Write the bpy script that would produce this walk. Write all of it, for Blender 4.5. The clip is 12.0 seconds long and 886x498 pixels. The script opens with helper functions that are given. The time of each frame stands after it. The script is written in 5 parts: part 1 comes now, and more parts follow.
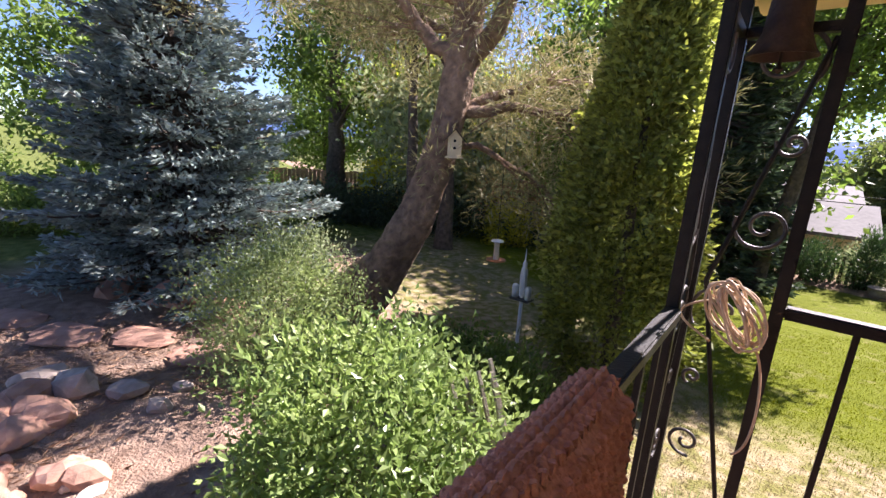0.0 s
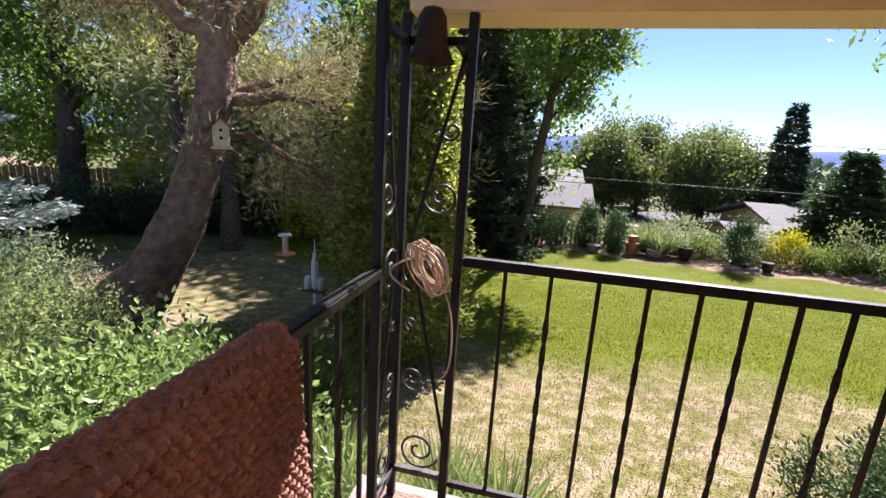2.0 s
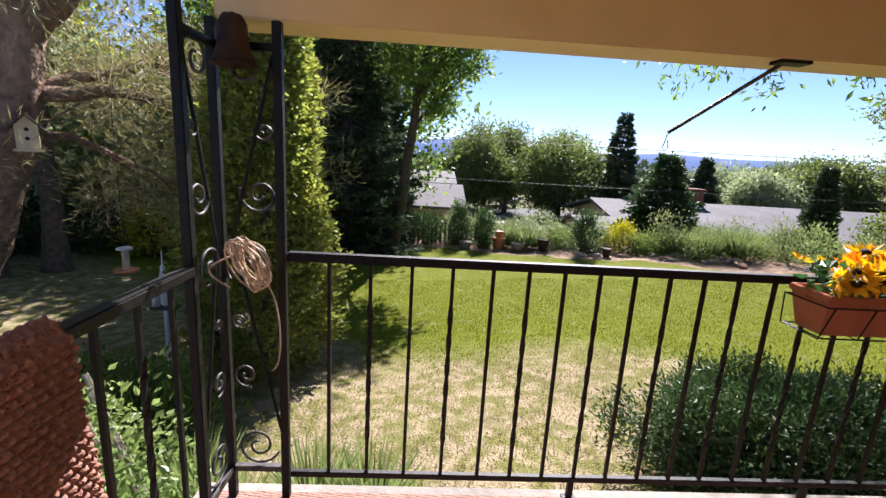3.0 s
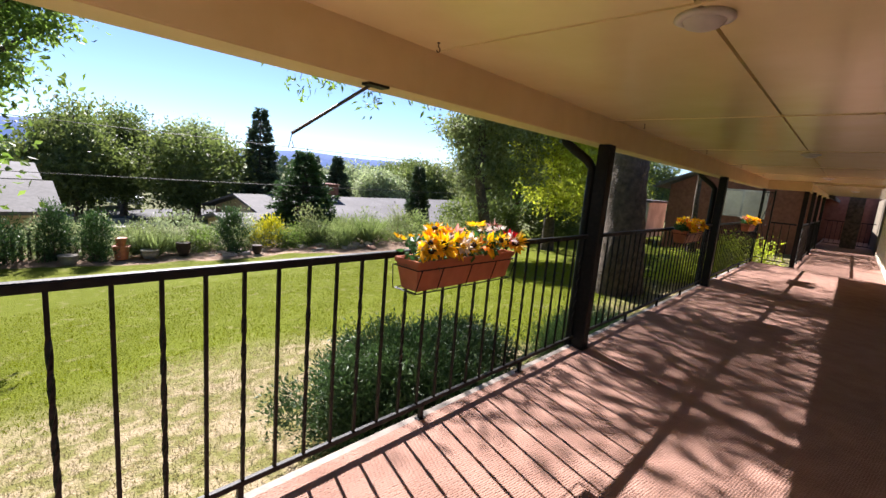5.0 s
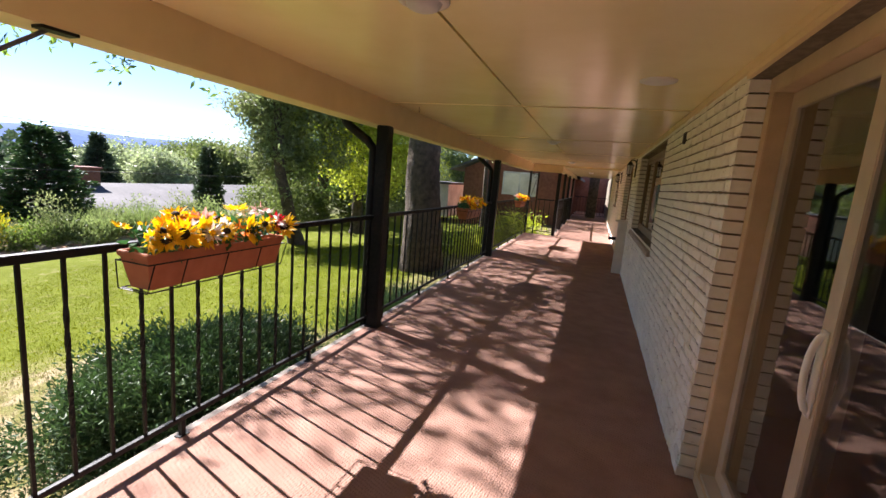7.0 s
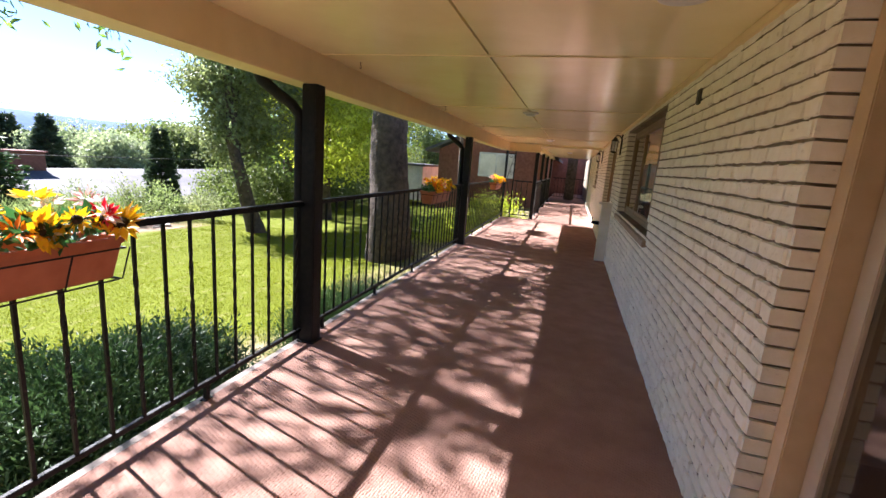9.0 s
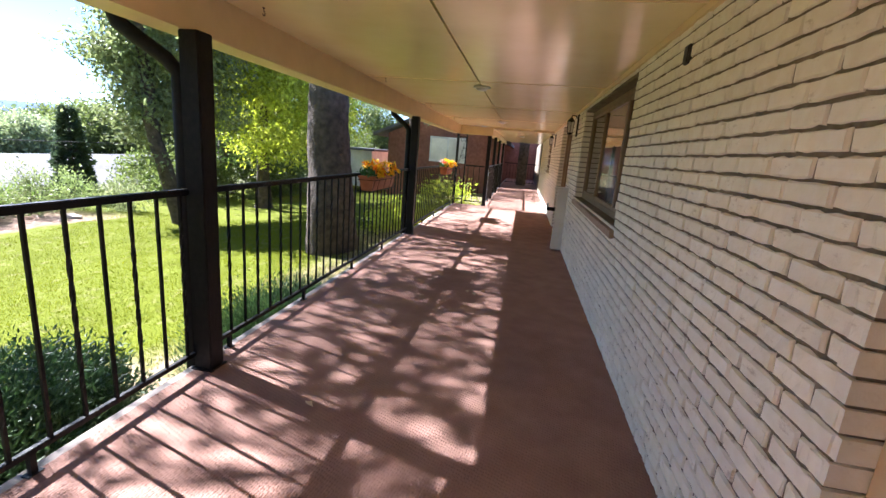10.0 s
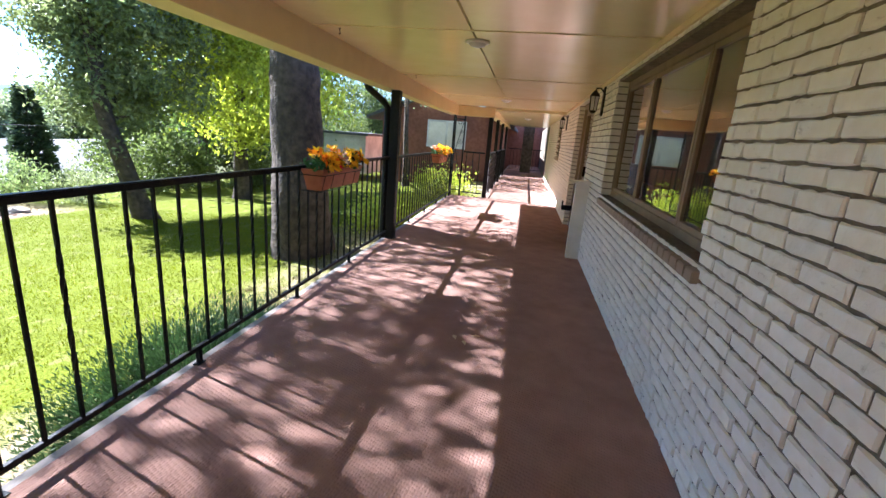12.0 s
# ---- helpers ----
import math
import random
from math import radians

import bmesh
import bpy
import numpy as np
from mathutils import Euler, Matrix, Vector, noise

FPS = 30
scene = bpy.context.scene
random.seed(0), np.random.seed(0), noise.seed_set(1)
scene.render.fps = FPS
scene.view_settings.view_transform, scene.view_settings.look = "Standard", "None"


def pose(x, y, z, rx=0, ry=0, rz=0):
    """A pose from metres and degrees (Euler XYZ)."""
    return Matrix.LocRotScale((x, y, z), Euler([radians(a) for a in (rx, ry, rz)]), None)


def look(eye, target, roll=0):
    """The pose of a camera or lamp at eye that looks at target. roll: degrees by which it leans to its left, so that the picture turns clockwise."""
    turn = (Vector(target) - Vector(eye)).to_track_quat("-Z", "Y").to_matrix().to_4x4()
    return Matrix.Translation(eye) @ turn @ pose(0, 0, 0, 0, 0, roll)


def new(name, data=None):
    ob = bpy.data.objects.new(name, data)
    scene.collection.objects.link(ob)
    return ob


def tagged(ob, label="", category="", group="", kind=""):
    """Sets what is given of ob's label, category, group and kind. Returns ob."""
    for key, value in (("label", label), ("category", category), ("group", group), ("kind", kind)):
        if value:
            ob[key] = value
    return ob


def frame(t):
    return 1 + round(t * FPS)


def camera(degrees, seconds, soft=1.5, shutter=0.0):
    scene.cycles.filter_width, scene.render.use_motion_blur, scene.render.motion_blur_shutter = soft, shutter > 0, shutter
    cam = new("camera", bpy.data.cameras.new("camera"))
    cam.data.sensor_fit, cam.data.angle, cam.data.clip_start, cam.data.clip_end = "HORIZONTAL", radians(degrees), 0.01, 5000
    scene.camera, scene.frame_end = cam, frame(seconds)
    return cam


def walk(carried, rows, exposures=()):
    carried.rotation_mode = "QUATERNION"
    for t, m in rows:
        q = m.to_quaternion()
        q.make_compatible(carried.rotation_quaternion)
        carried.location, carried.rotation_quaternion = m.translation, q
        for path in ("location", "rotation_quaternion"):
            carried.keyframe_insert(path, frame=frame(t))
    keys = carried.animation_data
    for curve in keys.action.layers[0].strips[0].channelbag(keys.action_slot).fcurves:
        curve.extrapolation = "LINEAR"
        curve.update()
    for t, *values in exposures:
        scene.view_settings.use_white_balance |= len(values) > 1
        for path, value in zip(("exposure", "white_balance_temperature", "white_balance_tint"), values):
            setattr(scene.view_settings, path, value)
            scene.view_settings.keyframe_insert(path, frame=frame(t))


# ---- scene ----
cam = camera(91.1, 12.0)
PATH = [
    (0, (0.064, -0.119, 1.483), (-1.141, 1.404, 1.003), 3.4),
    (0.5, (0.11, -0.095, 1.473), (-0.908, 1.553, 0.978), 3.2),
    (1, (0.164, -0.1, 1.472), (-0.649, 1.658, 0.974), 3.3),
    (1.5, (0.246, -0.1, 1.475), (-0.35, 1.746, 0.988), 3.2),
    (2, (0.367, -0.125, 1.479), (-0.056, 1.774, 1.016), 3.5),
    (2.5, (0.512, -0.183, 1.477), (0.328, 1.756, 1.021), 3.4),
    (3, (0.619, -0.257, 1.482), (0.72, 1.696, 1.063), 3.4),
    (3.2, (0.639, -0.272, 1.484), (0.86, 1.674, 1.078), 3.6),
    (4.8, (0.62, -0.307, 1.491), (1.977, 1.126, 1.164), 4.9),
    (5, (0.632, -0.331, 1.493), (2.082, 1.008, 1.168), 4.9),
    (5.5, (0.652, -0.376, 1.493), (2.291, 0.718, 1.153), 4.9),
    (6, (0.681, -0.435, 1.484), (2.463, 0.395, 1.118), 5.0),
    (6.5, (0.727, -0.477, 1.493), (2.58, 0.184, 1.13), 5.0),
    (7, (0.837, -0.523, 1.488), (2.707, 0.107, 1.162), 4.9),
    (7.2, (0.891, -0.53, 1.504), (2.762, 0.085, 1.155), 5.0),
    (8.8, (1.582, -0.437, 1.433), (3.477, 0.072, 1.046), 4.1),
    (9, (1.7, -0.449, 1.444), (3.588, 0.08, 1.051), 4.5),
    (9.5, (2.014, -0.424, 1.413), (3.907, 0.06, 0.985), 4.4),
    (10, (2.329, -0.392, 1.396), (4.254, -0.074, 0.958), 4.6),
    (10.5, (2.684, -0.382, 1.393), (4.597, -0.158, 0.853), 4.7),
    (11, (3.033, -0.351, 1.382), (4.951, -0.11, 0.865), 4.6),
    (11.5, (3.382, -0.323, 1.39), (5.308, -0.073, 0.912), 4.7),
    (12, (3.767, -0.316, 1.393), (5.676, 0.005, 0.891), 4.6),
]
walk(cam, [(t, look(eye, target, roll)) for t, eye, target, roll in PATH], [(0, 2.6, 6500, 28), (3, 2.2, 6200, 21), (6, 2.45, 6400, 18), (7.5, 2.75, 6200, 19), (9, 3.1, 5950, 20), (12, 3.45, 5400, 17)])

# ---- world and sun ----
SUN_TO = Vector((0.31, 1.03, 1.0)).normalized()
world = bpy.data.worlds.new("sky")
scene.world = world
world.use_nodes = True
wn = world.node_tree.nodes
sky = wn.new("ShaderNodeTexSky")
sky.sky_type = "NISHITA"
sky.sun_disc = False
sky.sun_elevation = math.asin(SUN_TO.z)
sky.sun_rotation = math.atan2(SUN_TO.x, SUN_TO.y)
sky.altitude, sky.air_density, sky.dust_density, sky.ozone_density = 1600, 0.8, 0.02, 4.0
world.node_tree.links.new(sky.outputs[0], wn["Background"].inputs[0])
wn["Background"].inputs[1].default_value = 0.04
sun = new("sun", bpy.data.lights.new("sun", "SUN"))
sun.data.energy, sun.data.angle, sun.data.color = 3.4, radians(0.55), (1.0, 0.965, 0.90)
sun.matrix_world = look((0, 0, 30), Vector((0, 0, 30)) - SUN_TO)

# ---- materials ----
def mat(name, c1, c2, scale=8.0, rough=0.7, bump=0.15, bscale=60.0, metal=0.0, spec=0.4, vary=0.0, island=0.0, big=0.25, leaf=0.0, bdist=0.01):
    m = bpy.data.materials.new(name)
    m.use_nodes = True
    n, l = m.node_tree.nodes, m.node_tree.links
    b = n["Principled BSDF"]
    geo = n.new("ShaderNodeNewGeometry")
    nz = n.new("ShaderNodeTexNoise")
    nz.inputs["Scale"].default_value, nz.inputs["Detail"].default_value = scale, 6
    l.new(geo.outputs["Position"], nz.inputs["Vector"])
    mix = n.new("ShaderNodeMix")
    mix.data_type = "RGBA"
    mix.inputs[6].default_value, mix.inputs[7].default_value = (*c1, 1), (*c2, 1)
    ramp = n.new("ShaderNodeMapRange")
    ramp.inputs[1].default_value, ramp.inputs[2].default_value = 0.3, 0.7
    l.new(nz.outputs[0], ramp.inputs[0])
    l.new(ramp.outputs[0], mix.inputs[0])
    hsv = n.new("ShaderNodeHueSaturation")
    l.new(mix.outputs[2], hsv.inputs["Color"])
    n2 = n.new("ShaderNodeTexNoise")
    n2.inputs["Scale"].default_value = max(scale * 0.09, 0.05)
    l.new(geo.outputs["Position"], n2.inputs["Vector"])
    val = n.new("ShaderNodeMapRange")
    val.inputs[1].default_value, val.inputs[2].default_value = 0.3, 0.7
    val.inputs[3].default_value, val.inputs[4].default_value = 1 - big, 1 + big
    l.new(n2.outputs[0], val.inputs[0])
    last = val.outputs[0]
    if vary or island:
        if vary:
            info = n.new("ShaderNodeObjectInfo")
            src, amount = info.outputs["Random"], vary
        else:
            src, amount = geo.outputs["Random Per Island"], island
        r = n.new("ShaderNodeMapRange")
        r.inputs[3].default_value, r.inputs[4].default_value = 1 - amount, 1 + amount
        l.new(src, r.inputs[0])
        mul = n.new("ShaderNodeMath")
        mul.operation = "MULTIPLY"
        l.new(last, mul.inputs[0])
        l.new(r.outputs[0], mul.inputs[1])
        last = mul.outputs[0]
    l.new(last, hsv.inputs["Value"])
    l.new(hsv.outputs[0], b.inputs["Base Color"])
    b.inputs["Roughness"].default_value, b.inputs["Metallic"].default_value = rough, metal
    b.inputs["Specular IOR Level"].default_value = spec
    if bump:
        n3 = n.new("ShaderNodeTexNoise")
        n3.inputs["Scale"].default_value, n3.inputs["Detail"].default_value = bscale, 4
        l.new(geo.outputs["Position"], n3.inputs["Vector"])
        bp = n.new("ShaderNodeBump")
        bp.inputs["Strength"].default_value, bp.inputs["Distance"].default_value = bump, bdist
        l.new(n3.outputs[0], bp.inputs["Height"])
        l.new(bp.outputs[0], b.inputs["Normal"])
    if leaf:
        tr = n.new("ShaderNodeBsdfTranslucent")
        br = n.new("ShaderNodeHueSaturation")
        br.inputs["Value"].default_value, br.inputs["Saturation"].default_value = 1.7, 1.1
        l.new(hsv.outputs[0], br.inputs["Color"])
        l.new(br.outputs[0], tr.inputs[0])
        ms = n.new("ShaderNodeMixShader")
        ms.inputs[0].default_value = leaf
        l.new(b.outputs[0], ms.inputs[1])
        l.new(tr.outputs[0], ms.inputs[2])
        l.new(ms.outputs[0], n["Material Output"].inputs[0])
    return m


def leaf_mat(name, c1, c2, leaf=0.42, island=0.35, rough=0.5, spec=0.3):
    return mat(name, c1, c2, 1.2, rough, 0, island=island, leaf=leaf, big=0.2, spec=spec)


M_IRON = mat("black_iron", (0.004, 0.004, 0.005), (0.012, 0.011, 0.010), 30, 0.5, 0.25, 150, spec=0.25)
M_IRONWORN = mat("worn_iron", (0.02, 0.02, 0.022), (0.10, 0.09, 0.085), 25, 0.5, 0.25, 150)
M_CEIL = mat("cream_gloss_paint", (0.85, 0.72, 0.38), (0.91, 0.79, 0.45), 3, 0.2, 0.05, 4, spec=0.5, big=0.06, bdist=0.02)
M_BEAM = mat("beam_paint", (0.76, 0.59, 0.31), (0.82, 0.65, 0.36), 6, 0.45, 0.1, 30, big=0.08)
M_BRICK = mat("painted_brick", (0.86, 0.81, 0.67), (0.92, 0.89, 0.78), 22, 0.6, 0.45, 38, vary=0.05, big=0.04, bdist=0.008)
M_BRICKJ = mat("painted_brick_rest", (0.86, 0.81, 0.67), (0.92, 0.89, 0.78), 22, 0.6, 0.45, 38, island=0.05, big=0.04, bdist=0.008)
M_MORTAR = mat("mortar", (0.15, 0.12, 0.085), (0.24, 0.20, 0.145), 30, 0.9, 0.5, 120)
M_TANWOOD = mat("tan_painted_wood", (0.55, 0.41, 0.24), (0.64, 0.49, 0.30), 9, 0.5, 0.1, 60)
M_BROWNFRAME = mat("brown_frame", (0.26, 0.19, 0.12), (0.34, 0.25, 0.16), 9, 0.45, 0.1, 60)
M_ALU = mat("champagne_metal", (0.52, 0.44, 0.32), (0.60, 0.52, 0.39), 9, 0.35, 0.05, 60, metal=0.3)
M_WHITEP = mat("offwhite_paint", (0.72, 0.69, 0.60), (0.80, 0.77, 0.70), 8, 0.5, 0.1, 60)
M_CONC = mat("concrete", (0.24, 0.21, 0.18), (0.34, 0.30, 0.26), 14, 0.9, 0.4, 90)
# indoor shade put into a dark colour for the rooms behind the glass
M_ROOMSHADE = mat("room_shade_colour", (0.10, 0.08, 0.06), (0.14, 0.11, 0.08), 3, 0.9, 0)
M_TERRA = mat("terracotta_plastic", (0.42, 0.13, 0.055), (0.52, 0.18, 0.08), 14, 0.5, 0.1, 60)
M_BARK = mat("grey_bark", (0.05, 0.037, 0.027), (0.125, 0.095, 0.07), 9, 0.95, 1.0, 22, bdist=0.05)
M_PINEBARK = mat("pine_bark", (0.13, 0.085, 0.06), (0.33, 0.22, 0.15), 8, 0.95, 1.0, 16, bdist=0.06)
M_DARKBARK = mat("dark_bark", (0.05, 0.04, 0.03), (0.13, 0.10, 0.08), 8, 0.95, 1.0, 16, bdist=0.05)
M_ROOF = mat("grey_shingle", (0.075, 0.073, 0.077), (0.115, 0.11, 0.115), 6, 0.85, 0.4, 30)
M_REDBRICK = mat("red_brick", (0.19, 0.075, 0.05), (0.27, 0.115, 0.08), 7, 0.85, 0.4, 50)
M_TANWALL = mat("tan_wall", (0.48, 0.36, 0.24), (0.56, 0.43, 0.30), 3, 0.8, 0.2, 30)
M_FENCE = mat("cedar_board", (0.30, 0.17, 0.085), (0.40, 0.24, 0.13), 5, 0.85, 0.3, 40, vary=0.18)
M_STONE = mat("garden_stone", (0.30, 0.25, 0.21), (0.46, 0.38, 0.33), 9, 0.9, 0.6, 30, vary=0.2)
M_REDSTONE = mat("red_sandstone", (0.36, 0.19, 0.13), (0.50, 0.30, 0.22), 7, 0.9, 0.6, 26, vary=0.18)
M_WHITE = mat("white_weathered", (0.62, 0.61, 0.57), (0.75, 0.74, 0.70), 12, 0.6, 0.1, 60)
M_CREAMWOOD = mat("cream_wood", (0.52, 0.44, 0.28), (0.62, 0.53, 0.36), 12, 0.7, 0.2, 60)
M_RUST = mat("rusty_iron", (0.028, 0.018, 0.014), (0.065, 0.038, 0.025), 20, 0.8, 0.4, 90)
M_CORD = mat("tan_cord", (0.46, 0.34, 0.24), (0.58, 0.46, 0.34), 20, 0.6, 0.1, 100)
L_GREEN = leaf_mat("leaf_green", (0.085, 0.14, 0.03), (0.15, 0.21, 0.055))
L_LIGHT = leaf_mat("leaf_light", (0.28, 0.33, 0.045), (0.42, 0.45, 0.08), 0.5)
L_ROSE = leaf_mat("leaf_rose", (0.15, 0.225, 0.07), (0.27, 0.35, 0.125), 0.3, 0.35, 0.35)
L_SHRUB = leaf_mat("leaf_shrub", (0.19, 0.25, 0.09), (0.28, 0.34, 0.14), 0.3)
L_DARK = leaf_mat("leaf_dark", (0.045, 0.07, 0.04), (0.075, 0.105, 0.055), 0.2)
L_SPRUCE = leaf_mat("needle_blue", (0.15, 0.20, 0.185), (0.28, 0.34, 0.315), 0.08, 0.45)
L_PINE = leaf_mat("needle_pine", (0.20, 0.20, 0.085), (0.34, 0.30, 0.15), 0.2, 0.4)
L_THUJA = leaf_mat("thuja_spray", (0.16, 0.19, 0.045), (0.27, 0.29, 0.07), 0.36, 0.5)
L_JUN = leaf_mat("juniper_spray", (0.035, 0.075, 0.026), (0.075, 0.13, 0.045), 0.15, 0.4)
L_OLIVE = leaf_mat("leaf_olive", (0.13, 0.165, 0.065), (0.24, 0.27, 0.125), 0.35)
L_YELLOW = leaf_mat("leaf_yellow", (0.30, 0.30, 0.03), (0.42, 0.38, 0.05), 0.4)
L_SILVER = leaf_mat("leaf_silver", (0.20, 0.25, 0.12), (0.31, 0.35, 0.20), 0.3)
L_GRASS = leaf_mat("grass_blade", (0.088, 0.112, 0.004), (0.135, 0.152, 0.007), 0.3, 0.3, 0.7, 0.1)
L_DRY = leaf_mat("dry_blade", (0.22, 0.20, 0.085), (0.36, 0.29, 0.175), 0.2, 0.3)


def glass_mat():
    m = bpy.data.materials.new("window_glass")
    m.use_nodes = True
    b = m.node_tree.nodes["Principled BSDF"]
    b.inputs["Base Color"].default_value = (0.55, 0.57, 0.55, 1)
    b.inputs["Roughness"].default_value, b.inputs["Transmission Weight"].default_value = 0.02, 1.0
    b.inputs["IOR"].default_value = 1.5
    b.inputs["Coat Weight"].default_value = 0.8
    b.inputs["Coat Roughness"].default_value = 0.02
    return m


def flake(m):
    """Adds small worn marks, with the brown body showing, to a painted brick."""
    n, l = m.node_tree.nodes, m.node_tree.links
    b = n["Principled BSDF"]
    base = b.inputs["Base Color"].links[0].from_socket
    geo = n.new("ShaderNodeNewGeometry")
    mp = n.new("ShaderNodeMapping")
    mp.inputs["Scale"].default_value = (1.0, 1.0, 2.2)
    nz = n.new("ShaderNodeTexNoise")
    nz.inputs["Scale"].default_value, nz.inputs["Detail"].default_value = 13, 8
    nz.inputs["Roughness"].default_value = 0.7
    l.new(geo.outputs["Position"], mp.inputs[0])
    l.new(mp.outputs[0], nz.inputs["Vector"])
    r = n.new("ShaderNodeMapRange")
    r.inputs[1].default_value, r.inputs[2].default_value, r.inputs[4].default_value = 0.60, 0.70, 0.55
    l.new(nz.outputs[0], r.inputs[0])
    mix = n.new("ShaderNodeMix")
    mix.data_type = "RGBA"
    mix.inputs[7].default_value = (0.42, 0.34, 0.24, 1)
    l.new(r.outputs[0], mix.inputs[0])
    l.new(base, mix.inputs[6])
    l.new(mix.outputs[2], b.inputs["Base Color"])


flake(M_BRICK)
flake(M_BRICKJ)
M_GLASS = glass_mat()


def carpet_mat():
    m = mat("ribbed_outdoor_carpet", (0.27, 0.155, 0.12), (0.35, 0.21, 0.165), 5, 0.95, 0, spec=0.1, big=0.12)
    n, l = m.node_tree.nodes, m.node_tree.links
    geo = n.new("ShaderNodeNewGeometry")
    vor = n.new("ShaderNodeTexVoronoi")
    mp = n.new("ShaderNodeMapping")
    mp.inputs["Scale"].default_value = (45, 75, 40)
    mp.inputs["Rotation"].default_value = (0, 0, 0.25)
    vor.inputs["Scale"].default_value, vor.inputs["Randomness"].default_value = 1.0, 0.35
    l.new(geo.outputs["Position"], mp.inputs[0])
    l.new(mp.outputs[0], vor.inputs["Vector"])
    bp = n.new("ShaderNodeBump")
    bp.inputs["Strength"].default_value, bp.inputs["Distance"].default_value = 0.9, 0.009
    bp.invert = True
    l.new(vor.outputs["Distance"], bp.inputs["Height"])
    l.new(bp.outputs[0], n["Principled BSDF"].inputs["Normal"])
    return m


M_CARPET = carpet_mat()


def ground_mat():
    m = bpy.data.materials.new("lawn_and_soil")
    m.use_nodes = True
    n, l = m.node_tree.nodes, m.node_tree.links
    b = n["Principled BSDF"]
    b.inputs["Roughness"].default_value, b.inputs["Specular IOR Level"].default_value = 0.95, 0.1
    geo = n.new("ShaderNodeNewGeometry")
    sep = n.new("ShaderNodeSeparateXYZ")
    l.new(geo.outputs["Position"], sep.inputs[0])

    def noise_at(scale, detail=5):
        t = n.new("ShaderNodeTexNoise")
        t.inputs["Scale"].default_value, t.inputs["Detail"].default_value = scale, detail
        l.new(geo.outputs["Position"], t.inputs["Vector"])
        return t.outputs[0]

    def calc(op, a, c=0.0, d=None):
        t = n.new("ShaderNodeMath")
        t.operation = op
        for k, v in enumerate((a, c) if d is None else (a, c, d)):
            if isinstance(v, (int, float)):
                t.inputs[k].default_value = v
            else:
                l.new(v, t.inputs[k])
        return t.outputs[0]

    def step(v, lo, hi):
        t = n.new("ShaderNodeMapRange")
        t.inputs[1].default_value, t.inputs[2].default_value = lo, hi
        l.new(v, t.inputs[0])
        return t.outputs[0]

    def blend(f, a, c):
        t = n.new("ShaderNodeMix")
        t.data_type = "RGBA"
        for k, v in ((6, a), (7, c)):
            if isinstance(v, tuple):
                t.inputs[k].default_value = (*v, 1)
            else:
                l.new(v, t.inputs[k])
        l.new(f, t.inputs[0])
        return t.outputs[2]

    fine, mid, wide = noise_at(38), noise_at(5), noise_at(0.7, 3)
    green = blend(step(fine, 0.3, 0.7), (0.080, 0.104, 0.004), (0.13, 0.15, 0.008))
    dry = blend(step(mid, 0.42, 0.6), (0.16, 0.155, 0.05), (0.31, 0.25, 0.155))
    soil = blend(step(mid, 0.3, 0.7), (0.19, 0.125, 0.09), (0.38, 0.27, 0.20))
    # worn, dry turf next to the terrace
    right = calc("MULTIPLY", calc("MINIMUM", calc("MAXIMUM", calc("SUBTRACT", sep.outputs[0], 4.6), 0.0), 1.5), 2.0)
    left = calc("MULTIPLY", calc("MINIMUM", sep.outputs[0], 0.0), 0.8)
    edge = calc("ADD", calc("ADD", calc("ADD", sep.outputs[1], right), left), calc("ADD", calc("MULTIPLY", wide, 3.0), calc("MULTIPLY", mid, 1.2)))
    turf = blend(step(edge, 7.5, 8.7), dry, green)
    turf = blend(calc("MULTIPLY", step(mid, 0.55, 0.7), 0.25), turf, dry)
    # bare red-brown garden soil to the west
    west = calc("ADD", calc("ADD", sep.outputs[0], calc("MULTIPLY", calc("MAXIMUM", calc("SUBTRACT", sep.outputs[1], 3.0), 0.0), 1.6)), calc("MULTIPLY", wide, 2.0))
    col = blend(step(west, -0.4, 0.3), soil, turf)
    col = blend(step(sep.outputs[0], -10.5, -12.5), col, blend(step(mid, 0.35, 0.65), (0.07, 0.10, 0.02), (0.15, 0.17, 0.05)))
    # planting bed along the far edge of the lawn
    bed = calc("ADD", calc("ADD", sep.outputs[1], calc("MULTIPLY", sep.outputs[0], 0.42)), calc("MULTIPLY", wide, 1.2))
    band = calc("MULTIPLY", calc("MULTIPLY", step(bed, 16.7, 16.9), step(bed, 22.2, 21.0)), step(sep.outputs[0], 13.5, 12.0))
    col = blend(band, col, soil)
    col = blend(step(bed, 22.5, 26.0), col, blend(step(mid, 0.3, 0.7), (0.07, 0.09, 0.03), (0.16, 0.15, 0.08)))
    l.new(col, b.inputs["Base Color"])
    bp = n.new("ShaderNodeBump")
    bp.inputs["Strength"].default_value, bp.inputs["Distance"].default_value = 0.8, 0.05
    l.new(fine, bp.inputs["Height"])
    l.new(bp.outputs[0], b.inputs["Normal"])
    return m


M_GROUND = ground_mat()

# ---- mesh helpers ----
rng = np.random.default_rng(7)


def np_mesh(name, verts, quads, material, smooth=False):
    me = bpy.data.meshes.new(name)
    verts, quads = np.asarray(verts, np.float32), np.asarray(quads, np.int32)
    me.vertices.add(len(verts))
    me.vertices.foreach_set("co", verts.ravel())
    me.loops.add(quads.size)
    me.loops.foreach_set("vertex_index", quads.ravel())
    me.polygons.add(len(quads))
    me.polygons.foreach_set("loop_start", np.arange(0, quads.size, 4, dtype=np.int32))
    me.polygons.foreach_set("use_smooth", np.full(len(quads), smooth))
    me.update(calc_edges=True)
    me.materials.append(material)
    return me


